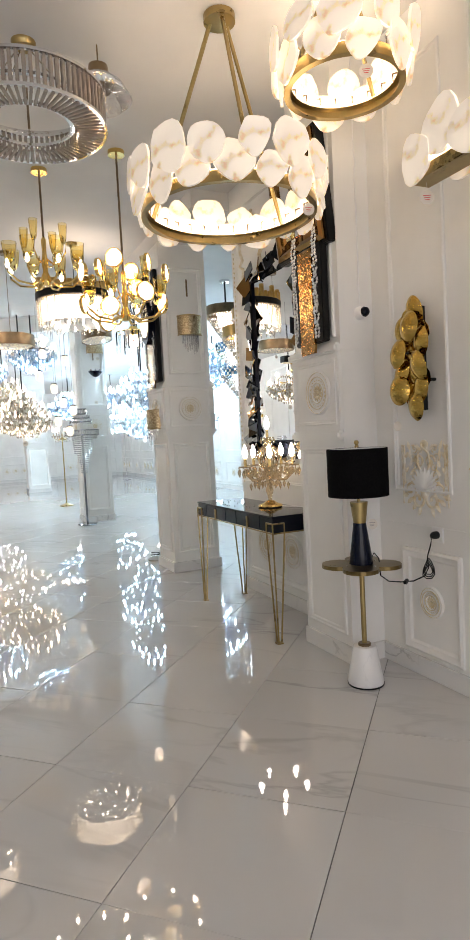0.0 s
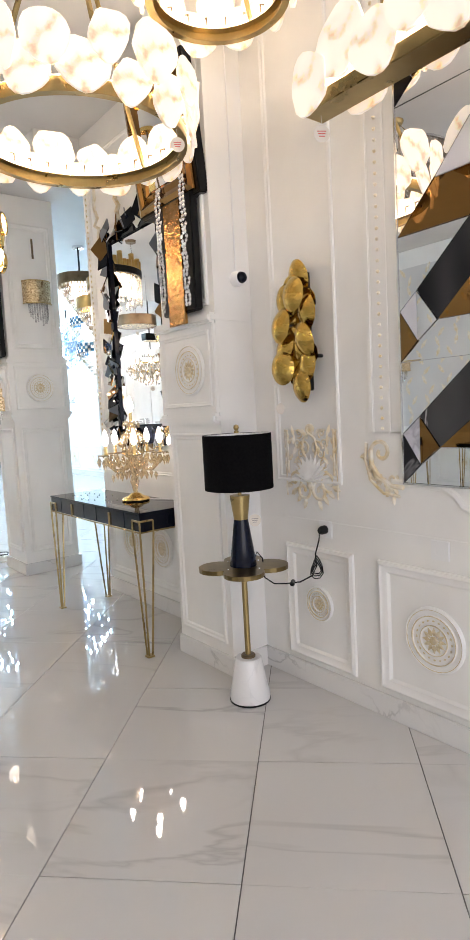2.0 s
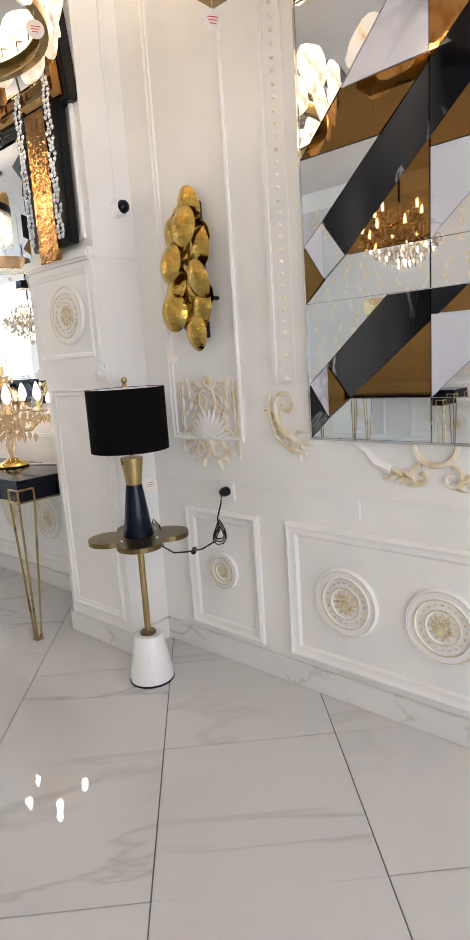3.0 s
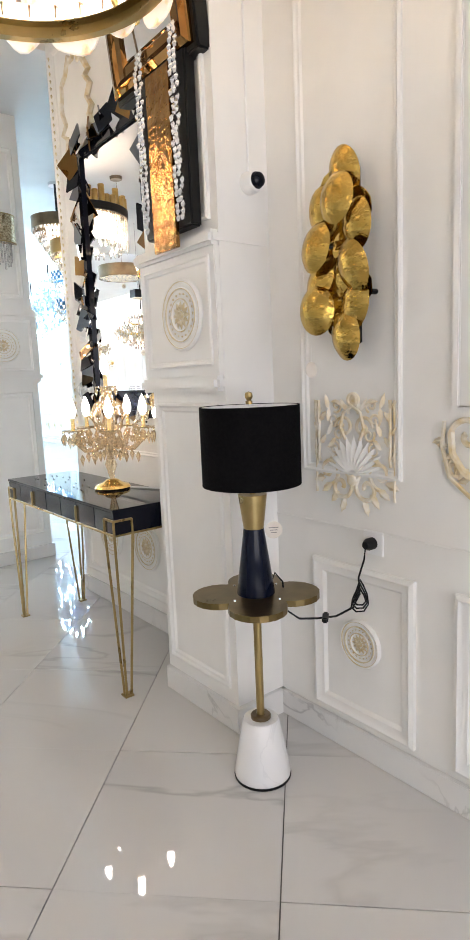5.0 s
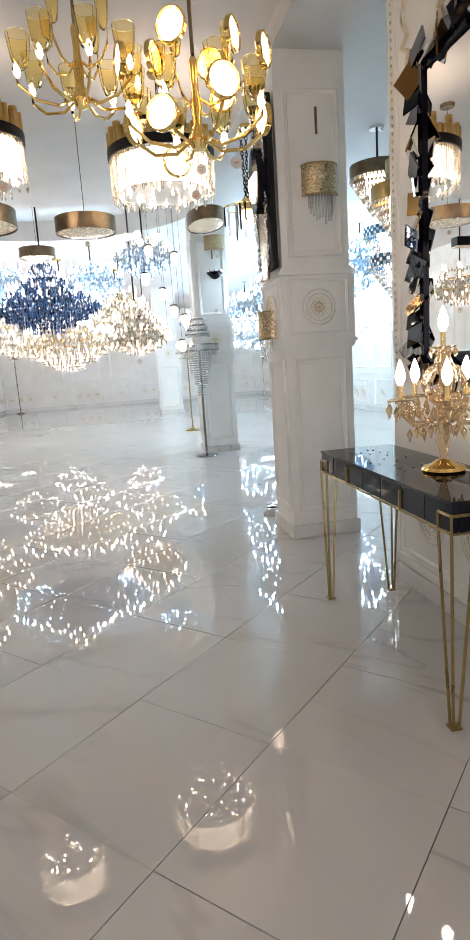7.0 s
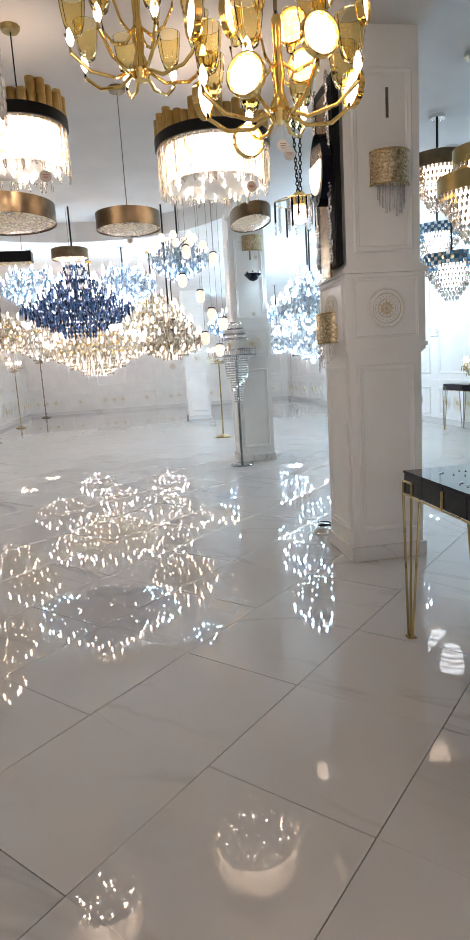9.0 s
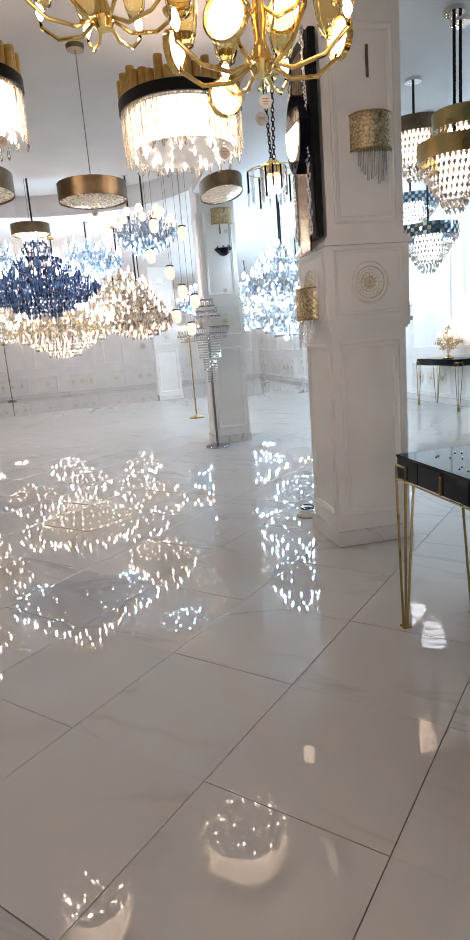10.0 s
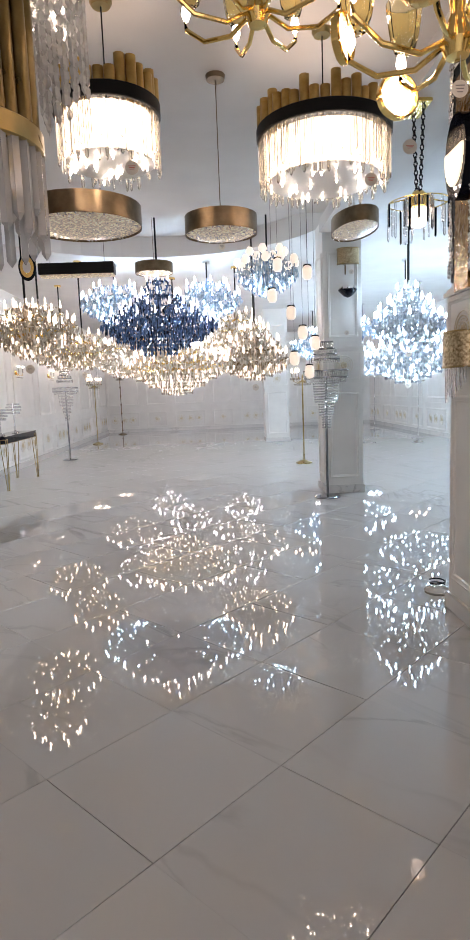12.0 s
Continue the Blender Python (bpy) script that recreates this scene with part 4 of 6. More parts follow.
M_BEADGOLD = vary(material("gold_bead_mesh", (0.45, 0.33, 0.16), 0.3, 0.8), (0.22, 0.14, 0.06), (0.72, 0.6, 0.4), 75, 2.0, bump=1.0, bump_scale=80)
drum_sconce(facing_south(-.001) @ Matrix.Translation((.29, 2.39, 0)), .25, "gold beaded wall sconce with hanging crystal bars")
drum_sconce(facing_south(4.699) @ Matrix.Translation((.36, 2.9, 0)), .28, "plain brass half-round sconce on a pillar", False)
bs = thing("wall_sconce", facing_south(4.699) @ Matrix.Translation((.33, 2.56, 0)), "small black and chrome bowl sconce on a pillar", "sconce")
part("bowl", lathe(B(), [(0, -.08), (.05, -.06), (.11, 0), (.12, .02), (.1, .02), (0, .01)], 20, Matrix.Translation((0, 0, .1)) @ pose(0, 0, 0, -90)), M_BLACKGLASS, bs)
bm = B()
for k in range(7):
    a = k * 2 * math.pi / 7
    gem(bm, (.09 * math.cos(a), .04, .1 + .09 * math.sin(a)), .016, .05, 5)
part("crystal_drops", bm, M_CRYSTALBEAD, bs)
for yy, zz, xx in ((4.699, 2.05, .33), (4.699, 2.8, .4)):
    price_tag(pose(xx, yy - .01, zz + .08), .03, .04)


# ---- hanging lamps ----
def to_ceiling(t, z, top, r=.004, mat=M_BLACK, canopy=M_BRASS, x=0, y=0, cr=.06):
    """Cable and ceiling plate of a lamp whose origin lies at height z."""
    h = top - z
    part("cable", rod(B(), (x, y, 0), (x, y, h - .02), r, None, 6), mat, t)
    part("canopy", lathe(B(), [(0, h - .03), (cr * .8, h - .03), (cr, h - .012), (cr, h - .001), (0, h - .001)], 20, Matrix.Translation((x, y, 0))), canopy, t)


M_LITALABASTER = vary(material("lit_alabaster", (0.85, 0.78, 0.66), 0.4, 0.0, Emission_Color=(1.0, 0.86, 0.66, 1), Emission_Strength=0.5), (0.55, 0.36, 0.18), (1.0, 0.93, 0.8), 13, 6.0)
M_LITALABASTER.node_tree.links.new(M_LITALABASTER.node_tree.nodes["Color Ramp"].outputs["Color"], M_LITALABASTER.node_tree.nodes["Principled BSDF"].inputs["Emission Color"])
M_LITALABASTER.node_tree.nodes["Color Ramp"].color_ramp.elements[1].position = 0.5
M_STRIP = glow("warm_led_strip", (1.0, 0.89, 0.71), 54)


def alabaster_disc(seed, r):
    rr = random.Random(seed)
    ph, wob = rr.uniform(0, 6), rr.uniform(.05, .13)
    pts = [(r * rr.uniform(.95, 1.05) * (1 + wob * math.sin(2 * k * math.pi / 10 + ph)) * math.cos(k * math.pi / 10), r * 1.1 * (1 + wob * math.sin(3 * k * math.pi / 10 + ph)) * math.sin(k * math.pi / 10)) for k in range(20)]
    return mesh_of("alabaster_disc", flat(B(), pts, .012), M_LITALABASTER, False)


DISCS = [alabaster_disc(k, r) for k, r in enumerate((.082, .092, .074, .088, .08, .095))]


def alabaster_ring(place, r, n, label, straps=3):
    t = thing("ring_chandelier", place, label, "chandelier", "alabaster disc chandeliers")
    part("ring", lathe(B(), [(r, 0), (r, .05), (r - .035, .05), (r - .035, .045), (r - .006, .044), (r - .006, .004), (r - .03, .004), (r - .03, 0)], 72, None, True), M_BRASS, t, "brushed brass ring")
    part("light_strip", lathe(B(), [(r - .008, .0505), (r - .008, .056), (r - .03, .056), (r - .03, .0505)], 48, None, True), M_STRIP, t, "lit strip on the ring")
    for k in range(n):
        a = 2 * math.pi * k / n
        up = k % 2
        m = Matrix.Rotation(a + random.uniform(-.03, .03), 4, "Z") @ Matrix.Translation((r + .012 + .028 * up, 0, .065 + .1 * up + random.uniform(-.015, .02))) @ pose(0, 0, 0, 90, 0, 90) @ pose(0, 0, 0, random.uniform(-9, 9), random.uniform(-9, 9), random.uniform(-30, 30))
        part("alabaster_disc", DISCS[(k * 5 + k // 3) % 6], None, t, "lit veined alabaster disc" if k == 0 else "", False, m)
    pin = mesh_of("bracket", tube(B(), [(r - .02, 0, .05), (r - .02, 0, .1), (r + .005, 0, .11)], .004, 5), M_BRONZE)
    for k in range(n):
        part("bracket", pin, None, t, "", True, Matrix.Rotation(2 * math.pi * (k + .5) / n, 4, "Z"))
    top = CEIL - place[2]
    for k in range(straps):
        a = 2 * math.pi * k / straps + .35
        p, q = Vector((r * .93 * math.cos(a), r * .93 * math.sin(a), .05)), Vector((.05 * math.cos(a), .05 * math.sin(a), top - .03))
        part("strap", rod(B(), p, q, .011, None, 6), M_BRASS, t, "brass suspension strap")
    part("canopy", lathe(B(), [(0, top - .035), (.08, top - .035), (.08, top - .001), (0, top - .001)], 24), M_BRASS, t)
    return t


alabaster_ring((-.60, -2.93, 2.46), .445, 32, "brass ring chandelier with two rows of lit alabaster discs")
alabaster_ring((-.19, -3.38, 2.93), .28, 20, "small brass ring chandelier with lit alabaster discs")

lb = thing("linear_chandelier", (-.2, -3.86, 2.3), "brass bar chandelier with rows of lit alabaster discs", "chandelier", "alabaster disc chandeliers")
part("bar", span(B(), -.05, .05, -1.25, 0, 0, .045, .003), M_BRASS, lb, "brushed brass bar")
part("light_strip", span(B(), -.03, .03, -1.22, -.03, .0455, .055), M_STRIP, lb)
for k in range(10):
    for s in (-1, 1):
        m = Matrix.Translation((s * .065, -.05 - k * .128, .08 + .06 * ((k + (s > 0)) % 2))) @ pose(0, 0, 0, 90, 0, 90) @ pose(0, 0, 0, random.uniform(-5, 5), random.uniform(-6, 6), random.uniform(0, 40))
        part("alabaster_disc", DISCS[(k * 5 + k // 3) % 6], None, lb, "", False, m)
for y in (-.3, -.95):
    part("strap", rod(B(), (0, y, .05), (0, y, CEIL - 2.3 - .001), .009, None, 6), M_BRASS, lb)
price_tag(pose(-.2, -3.9, 2.3, 0, 0, -30), .028, .03, True, "round paper price tag with red print")
price_tag(pose(-.35, -3.28, 2.46, 0, 0, -30), .028, .03, True, "round paper price tag with red print")
price_tag(pose(-.25, -3.62, 2.93, 0, 0, -30), .03, .03, True, "round paper price tag with red print")

# crowns of gilded tubes over hanging crystal bars
def sparkle(m, scale, low, high, long=0.12):
    """Paints the glints of cut crystal into a lamp's glow as many bright points."""
    t = m.node_tree
    tex, co, mr = t.nodes.new("ShaderNodeTexVoronoi"), t.nodes.new("ShaderNodeTexCoord"), t.nodes.new("ShaderNodeMapRange")
    tex.inputs["Scale"].default_value = scale
    mr.inputs["From Min"].default_value, mr.inputs["From Max"].default_value = 0.05, 0.38
    mr.inputs["To Min"].default_value, mr.inputs["To Max"].default_value = high, low
    streak = t.nodes.new("ShaderNodeMapping")
    streak.inputs["Scale"].default_value = (1, 1, long)
    t.links.new(co.outputs["Object"], streak.inputs["Vector"])
    t.links.new(streak.outputs["Vector"], tex.inputs["Vector"])
    t.links.new(tex.outputs["Distance"], mr.inputs["Value"])
    t.links.new(mr.outputs["Result"], t.nodes["Principled BSDF"].inputs["Emission Strength"])
    return m


M_CORE = sparkle(glow("warm_crystal_core", (1.0, 0.9, 0.76), 4), 38, 7, 26)
M_BAR = material("lit_crystal_bar", (1.0, 0.97, 0.9), 0.03, 0.0, Transmission_Weight=0.88, IOR=1.5)
M_CLEARBAR = material("clear_glass_bar", (0.97, 0.96, 0.94), 0.04, 0.0, Transmission_Weight=0.6, IOR=1.5)
M_SPARK = glow("small_halogen_bulb", (1.0, 0.93, 0.8), 70)
M_TUBE = vary(material("gilded_tube", (0.6, 0.4, 0.14), 0.34, 0.9), (0.42, 0.26, 0.08), (0.62, 0.43, 0.17), 14)


def crown(place, r, label, band=M_BLACK, bars=1.0, tall=1.0, lit=True):
    t = thing("crown_chandelier", place, label, "chandelier", "crystal crown chandeliers")
    part("band", lathe(B(), [(r, -.035), (r + .006, -.03), (r + .006, .03), (r, .035), (r - .015, .035), (r - .015, -.035)], 56, None, True), band, t, "dark metal band")
    rr = random.Random(int(r * 1000))
    n = max(18, int(2 * math.pi * r / .062))
    tubes = [mesh_of("tube", lathe(B(), [(.028, 0), (.028, h), (.024, h), (.024, 0)], 12, None, True), M_TUBE if lit else M_TRAY) for h in (.07 * tall, .095 * tall, .12 * tall, .14 * tall)]
    for k in range(n):
        a = 2 * math.pi * k / n
        part("tube", rr.choice(tubes), None, t, "", True, Matrix.Translation(((r - .026 - .012 * (k % 2)) * math.cos(a), (r - .026 - .012 * (k % 2)) * math.sin(a), .036)))
    glass = M_BAR if lit else M_CLEARBAR
    wide = .013 if lit else .024
    bars_mesh = [mesh_of("crystal_bar", prism(B(), (0, 0, 0), wide, wide, h * bars), glass, False) for h in (.2, .23, .265, .3)]
    for ring, (q, gap) in enumerate(((r - .012, .026), (r - .05, .04))):
        m2 = min(int(2 * math.pi * q / (gap if lit else gap * 1.7)), 110)
        for k in range(m2):
            a = 2 * math.pi * (k + .5 * ring) / m2
            part("crystal_bar", rr.choice(bars_mesh), None, t, "", False, Matrix.Translation((q * math.cos(a), q * math.sin(a), -.03)) @ Matrix.Rotation(a + rr.uniform(-.5, .5), 4, "Z"))
    if lit:
        # made-up emissive cylinder behind the bars, for their overall glow
        part("core", lathe(B(), [(0, -.036), (r * .84, -.036), (r * .86, -.1), (r * .86, -.265 * bars), (0, -.265 * bars)], 30), M_CORE, t, "added glowing cylinder for the blaze of the crystal bars")
        # added cover that keeps the cylinder's bright disc out of floor reflections
        part("glow_cover", lathe(B(), [(0, -.2655 * bars), (r * .85, -.2655 * bars), (r * .85, -.268 * bars), (0, -.27 * bars)], 36), M_WHITEPLASTIC, t, "added white plate hiding the core glow from below")
        spark = mesh_of("bulb", gem(B(), (0, 0, 0), .008, .03, 6), M_SPARK)
        for k in range(26):
            a, q = rr.uniform(0, 6.283), r * math.sqrt(rr.uniform(.04, .8))
            part("bulb", spark, None, t, "", True, Matrix.Translation((q * math.cos(a), q * math.sin(a), -.27 * bars - .016)))
    to_ceiling(t, place[2], CEIL)
    return t


crown((-.69, .72, 2.88), .395, "large gold tube chandelier with lit crystal bars")
crown((-1.92, .42, 2.90), .28, "gold tube chandelier with lit crystal bars")
crown((-2.2, -.95, 2.22), .25, "unlit bronze tube chandelier with long clear crystal bars", M_BRASS, 1.1, 3.4, False)


def cascade(place, r, label):
    """Rings of long clear strings, the inner ones hanging lower."""
    t = thing("cascade_chandelier", place, label, "chandelier")
    rr = random.Random(31)
    for k in range(4):
        q = r * (1 - .22 * k)
        part("hoop", lathe(B(), [(q, .0), (q, .014), (q - .014, .014), (q - .014, .0)], 36, None, True), M_CHROME, t)
        n = int(2 * math.pi * q / .055)
        for j in range(n):
            a = 2 * math.pi * (j + .4 * k) / n
            bm = B()
            h = rr.uniform(.32, .4) + .035 * k
            prof = [(0, -.004)]
            for p in range(int(h / .05)):
                prof += [(.012, -.012 - p * .05), (.012, -.038 - p * .05), (.003, -.05 - p * .05)]
            lathe(bm, prof + [(0, prof[-1][1] - .012)], 4, Matrix.Rotation(rr.uniform(0, 1.5), 4, "Z"))
            part("crystal_string", bm, M_CLEARBAR, t, "", False, Matrix.Translation((q * math.cos(a), q * math.sin(a), 0)))
    spark = mesh_of("bulb", gem(B(), (0, 0, 0), .011, .05, 6), M_SPARK)
    for k in range(9):
        a = k * 2.4
        part("bulb", spark, None, t, "", True, Matrix.Translation((r * .6 * math.cos(a), r * .6 * math.sin(a), -.05 - .03 * (k % 3))))
    part("spoke", span(B(), -r, r, -.005, .005, .0145, .02), M_CHROME, t)
    part("cable", rod(B(), (0, 0, .02), (0, 0, CEIL - place[2] - .001), .004, None, 6), M_CHROME, t)
    return t


cascade((-2.06, -.5, 2.92), .2, "clear crystal chandelier of long strings")

# bronze drums with crystal floors
M_CRYSTALFLOOR = material("lit_crystal_floor", (0.8, 0.75, 0.62), 0.15, 0.0, Emission_Color=(1.0, 0.82, 0.52, 1), Emission_Strength=0.5)
_t = M_CRYSTALFLOOR.node_tree
_v = _t.nodes.new("ShaderNodeTexVoronoi")
_v.inputs["Scale"].default_value = 55
_c = _t.nodes.new("ShaderNodeTexCoord")
_t.links.new(_c.outputs["Object"], _v.inputs["Vector"])
_r = _t.nodes.new("ShaderNodeMapRange")
_r.inputs["From Min"].default_value, _r.inputs["From Max"].default_value = 0.0, 0.6
_r.inputs["To Min"].default_value, _r.inputs["To Max"].default_value = 1.1, 0.1
_t.links.new(_v.outputs["Distance"], _r.inputs["Value"])
_t.links.new(_r.outputs["Result"], _t.nodes["Principled BSDF"].inputs["Emission Strength"])


def drum(place, r, h, label, top=CEIL, oblong=1.0):
    t = thing("drum_pendant", place, label, "pendant lamp", "bronze drum pendants")
    stretch = Matrix.Diagonal((1, oblong, 1, 1))
    part("drum", lathe(B(), [(r, 0), (r, h), (0, h), (0, h - .004), (r - .006, h - .004), (r - .006, 0)], 64, stretch), M_BRONZE, t, "brushed dark bronze drum")
    part("crystal_floor", lathe(B(), [(r - .0065, .012), (r * .8, -.004), (r * .4, -.012), (0, -.014)], 48, stretch), M_CRYSTALFLOOR, t, "lit crystal floor of the drum")
    bm = B()
    rr = random.Random(2)
    for k in range(150):
        q, a = math.sqrt(rr.random()) * r * .95, rr.uniform(0, 6.283)
        gem(bm, stretch @ Vector((q * math.cos(a), q * math.sin(a), -.012 + .016 * (q / r) ** 2)), .009, .014, 5)
    part("crystals", bm, M_CRYSTALBEAD, t, "small cut crystals")
    part("cable", rod(B(), (0, 0, h), (0, 0, top - place[2] - .02), .003, None, 6), M_BRONZE, t)
    part("canopy", lathe(B(), [(0, top - place[2] - .03), (.06, top - place[2] - .03), (.065, top - place[2] - .001), (0, top - place[2] - .001)], 20), M_BRONZE, t)
    return t


drum((-1.31, 1.2, 2.44), .245, .12, "dark bronze drum pendant with a crystal floor")
drum((-2.2, 1.05, 2.47), .37, .13, "large dark bronze drum pendant with a crystal floor")
drum((-2.11, 5.2, 2.96), .25, .13, "bronze drum pendant under the round ceiling recess", CEIL + .3)
drum((-.12, 2.35, 2.72), .19, .12, "oblong bronze drum pendant with a crystal floor", CEIL, 2.0)
drum((-2.75, .2, 2.5), .3, .13, "dark bronze drum pendant with a crystal floor")
bb = thing("linear_pendant", (-2.6, 2.68, 2.49), "long black bar pendant with a crystal underside", "pendant lamp")
part("housing", span(B(), -.34, .34, -.07, .07, 0, .1, .004), M_BLACK, bb)
part("crystal_floor", span(B(), -.33, .33, -.06, .06, -.015, -.0005), M_CRYSTALFLOOR, bb)
for x in (-.25, .25):
    part("cable", rod(B(), (x, 0, .1), (x, 0, CEIL - 2.49 - .001), .002, None, 5), M_BLACK, bb)

# ring of smoked glass prisms
sr = thing("ring_chandelier", (-1.5, -2.55, 2.93), "ring chandelier of smoked glass prisms in chrome", "chandelier")
pr = mesh_of("glass_prism", span(B(), -.011, .011, -.008, .008, -.075, .075, .003), M_SMOKE, False)
pr2 = mesh_of("glass_prism", span(B(), -.07, .07, -.007, .007, -.006, .006, .002), M_SMOKE, False)
for k in range(80):
    a = 2 * math.pi * k / 80
    part("glass_prism", pr, None, sr, "", False, Matrix.Translation((.37 * math.cos(a), .37 * math.sin(a), .08)) @ Matrix.Rotation(a, 4, "Z"))
for k in range(72):
    a = 2 * math.pi * k / 72
    part("glass_prism", pr2, None, sr, "", False, Matrix.Translation((.3 * math.cos(a), .3 * math.sin(a), .0)) @ Matrix.Rotation(a, 4, "Z"))
for r, z in ((.385, .158), (.385, .0), (.22, .012), (.3, .1)):
    part("hoop", lathe(B(), [(r, z), (r, z + .014), (r - .02, z + .014), (r - .02, z)], 60, None, True), M_CHROME, sr)
to_ceiling(sr, 3.03, CEIL, .006, M_BRONZE)
for k in range(3):
    a = k * 2.094
    part("cable", rod(B(), (.29 * math.cos(a), .29 * math.sin(a), .11), (0, 0, .42), .003, None, 5), M_BRONZE, sr)
gb = thing("pendant_lamp", (-1.12, -2.5, 3.14), "clear glass bowl pendant with a dark cap", "pendant lamp")
part("bowl", lathe(B(), [(.05, .16), (.13, .1), (.17, .03), (.12, -.01), (0, -.02)], 24), M_CRYSTAL, gb)
part("cap", lathe(B(), [(.06, .14), (.05, .2), (0, .2)], 20), M_BRONZE, gb)
part("cable", rod(B(), (0, 0, .2), (0, 0, CEIL - 3.141), .004, None, 6), M_BRONZE, gb)

# gold chandeliers with lit round crystal faces and amber plates
M_DISCGLOW = sparkle(glow("lit_crystal_face", (1.0, 0.91, 0.78), 10), 75, 3, 70, 1.0)
M_PLATE = material("amber_glass", (1.0, 0.88, 0.56), 0.03, 0.0, Transmission_Weight=1.0, IOR=1.22)


def disc_chandelier(place, r, label, n=8, lit=True):
    t = thing("gold_chandelier", place, label, "chandelier", "gold chandeliers with round lit faces")
    part("hub", lathe(B(), [(0, -.05), (.03, -.045), (.045, -.01), (.03, .03), (.018, .06), (.026, .12), (.016, .2), (.02, .3), (0, .34)], 20), M_GOLD, t, "polished gold hub")
    arm = mesh_of("arm", tube(B(), [(.02, 0, .0), (r * .35, 0, -.045), (r * .7, 0, -.03), (r * .95, 0, .03), (r, 0, .1)], .008, 8), M_GOLD)
    rim = mesh_of("rim", lathe(B(), [(.062, -.014), (.068, -.01), (.068, .01), (.062, .014), (.056, .0)], 30, pose(0, 0, 0, 90, 0, 90), True), M_GOLD)
    face = mesh_of("lit_face", lathe(B(), [(0, -.012), (.056, -.006), (.056, .006), (0, .012)], 26, pose(0, 0, 0, 90, 0, 90)), M_DISCGLOW)
    plates = mesh_of("glass_cup", lathe(B(), [(.014, -.045), (.03, -.035), (.042, .0), (.05, .05), (.056, .105), (.052, .105), (.046, .05), (.038, .0), (.012, -.038)], 11, None, True), M_PLATE, False)
    bulb = mesh_of("bulb", lathe(B(), [(.008, 0), (.016, .02), (.012, .045), (0, .065)], 10), M_WHITEBULB)
    for k in range(n):
        turn = Matrix.Rotation(2 * math.pi * (k + .25) / n, 4, "Z")
        a = part("arm", arm, None, t, "", True, turn)
        dz = (.0, .17, -.1)[k % 3]
        if lit:
            part("rim", rim, None, a, "", True, Matrix.Translation((r * 1.02, 0, .1 + dz)))
            part("lit_face", face, None, a, "lit round crystal face" if k == 0 else "", True, Matrix.Translation((r * 1.02, 0, .1 + dz)))
            if dz < 0:
                part("link", rod(B(), (r, 0, .1), (r * 1.02, 0, .1 + dz + .068), .002, None, 5), M_GOLD, a)
        part("glass_cup", plates, None, a, "fluted amber glass cup" if k == 0 else "", False, Matrix.Translation((r * .88, 0, .14)))
        part("bulb", bulb, None, a, "", True, Matrix.Translation((r * .95, 0, .06)))
        if k % 2:
            up = part("arm", arm, None, t, "", True, turn @ Matrix.Translation((0, 0, .16)) @ Matrix.Diagonal((.6, .6, 1, 1)))
            part("glass_cup", plates, None, up, "", False, Matrix.Translation((r * .88, 0, .14)))
            if lit:
                part("rim", rim, None, up, "", True, Matrix.Translation((r, 0, .2)) @ Matrix.Diagonal((1.6, 1.6, 1, 1)))
                part("lit_face", face, None, up, "", True, Matrix.Translation((r, 0, .2)) @ Matrix.Diagonal((1.6, 1.6, 1, 1)))
    part("cable", rod(B(), (0, 0, .33), (0, 0, CEIL - place[2] - .02), .008, None, 6), M_BRONZE, t, "wrapped suspension cord")
    part("canopy", lathe(B(), [(0, CEIL - place[2] - .03), (.06, CEIL - place[2] - .03), (.06, CEIL - place[2] - .001), (0, CEIL - place[2] - .001)], 20), M_GOLD, t)
    return t


disc_chandelier((-.74, -1.38, 2.28), .31, "gold chandelier with lit round crystal faces")
disc_chandelier((-1.22, -.92, 2.62), .3, "gold chandelier with amber glass plates and bulbs", 8, False)


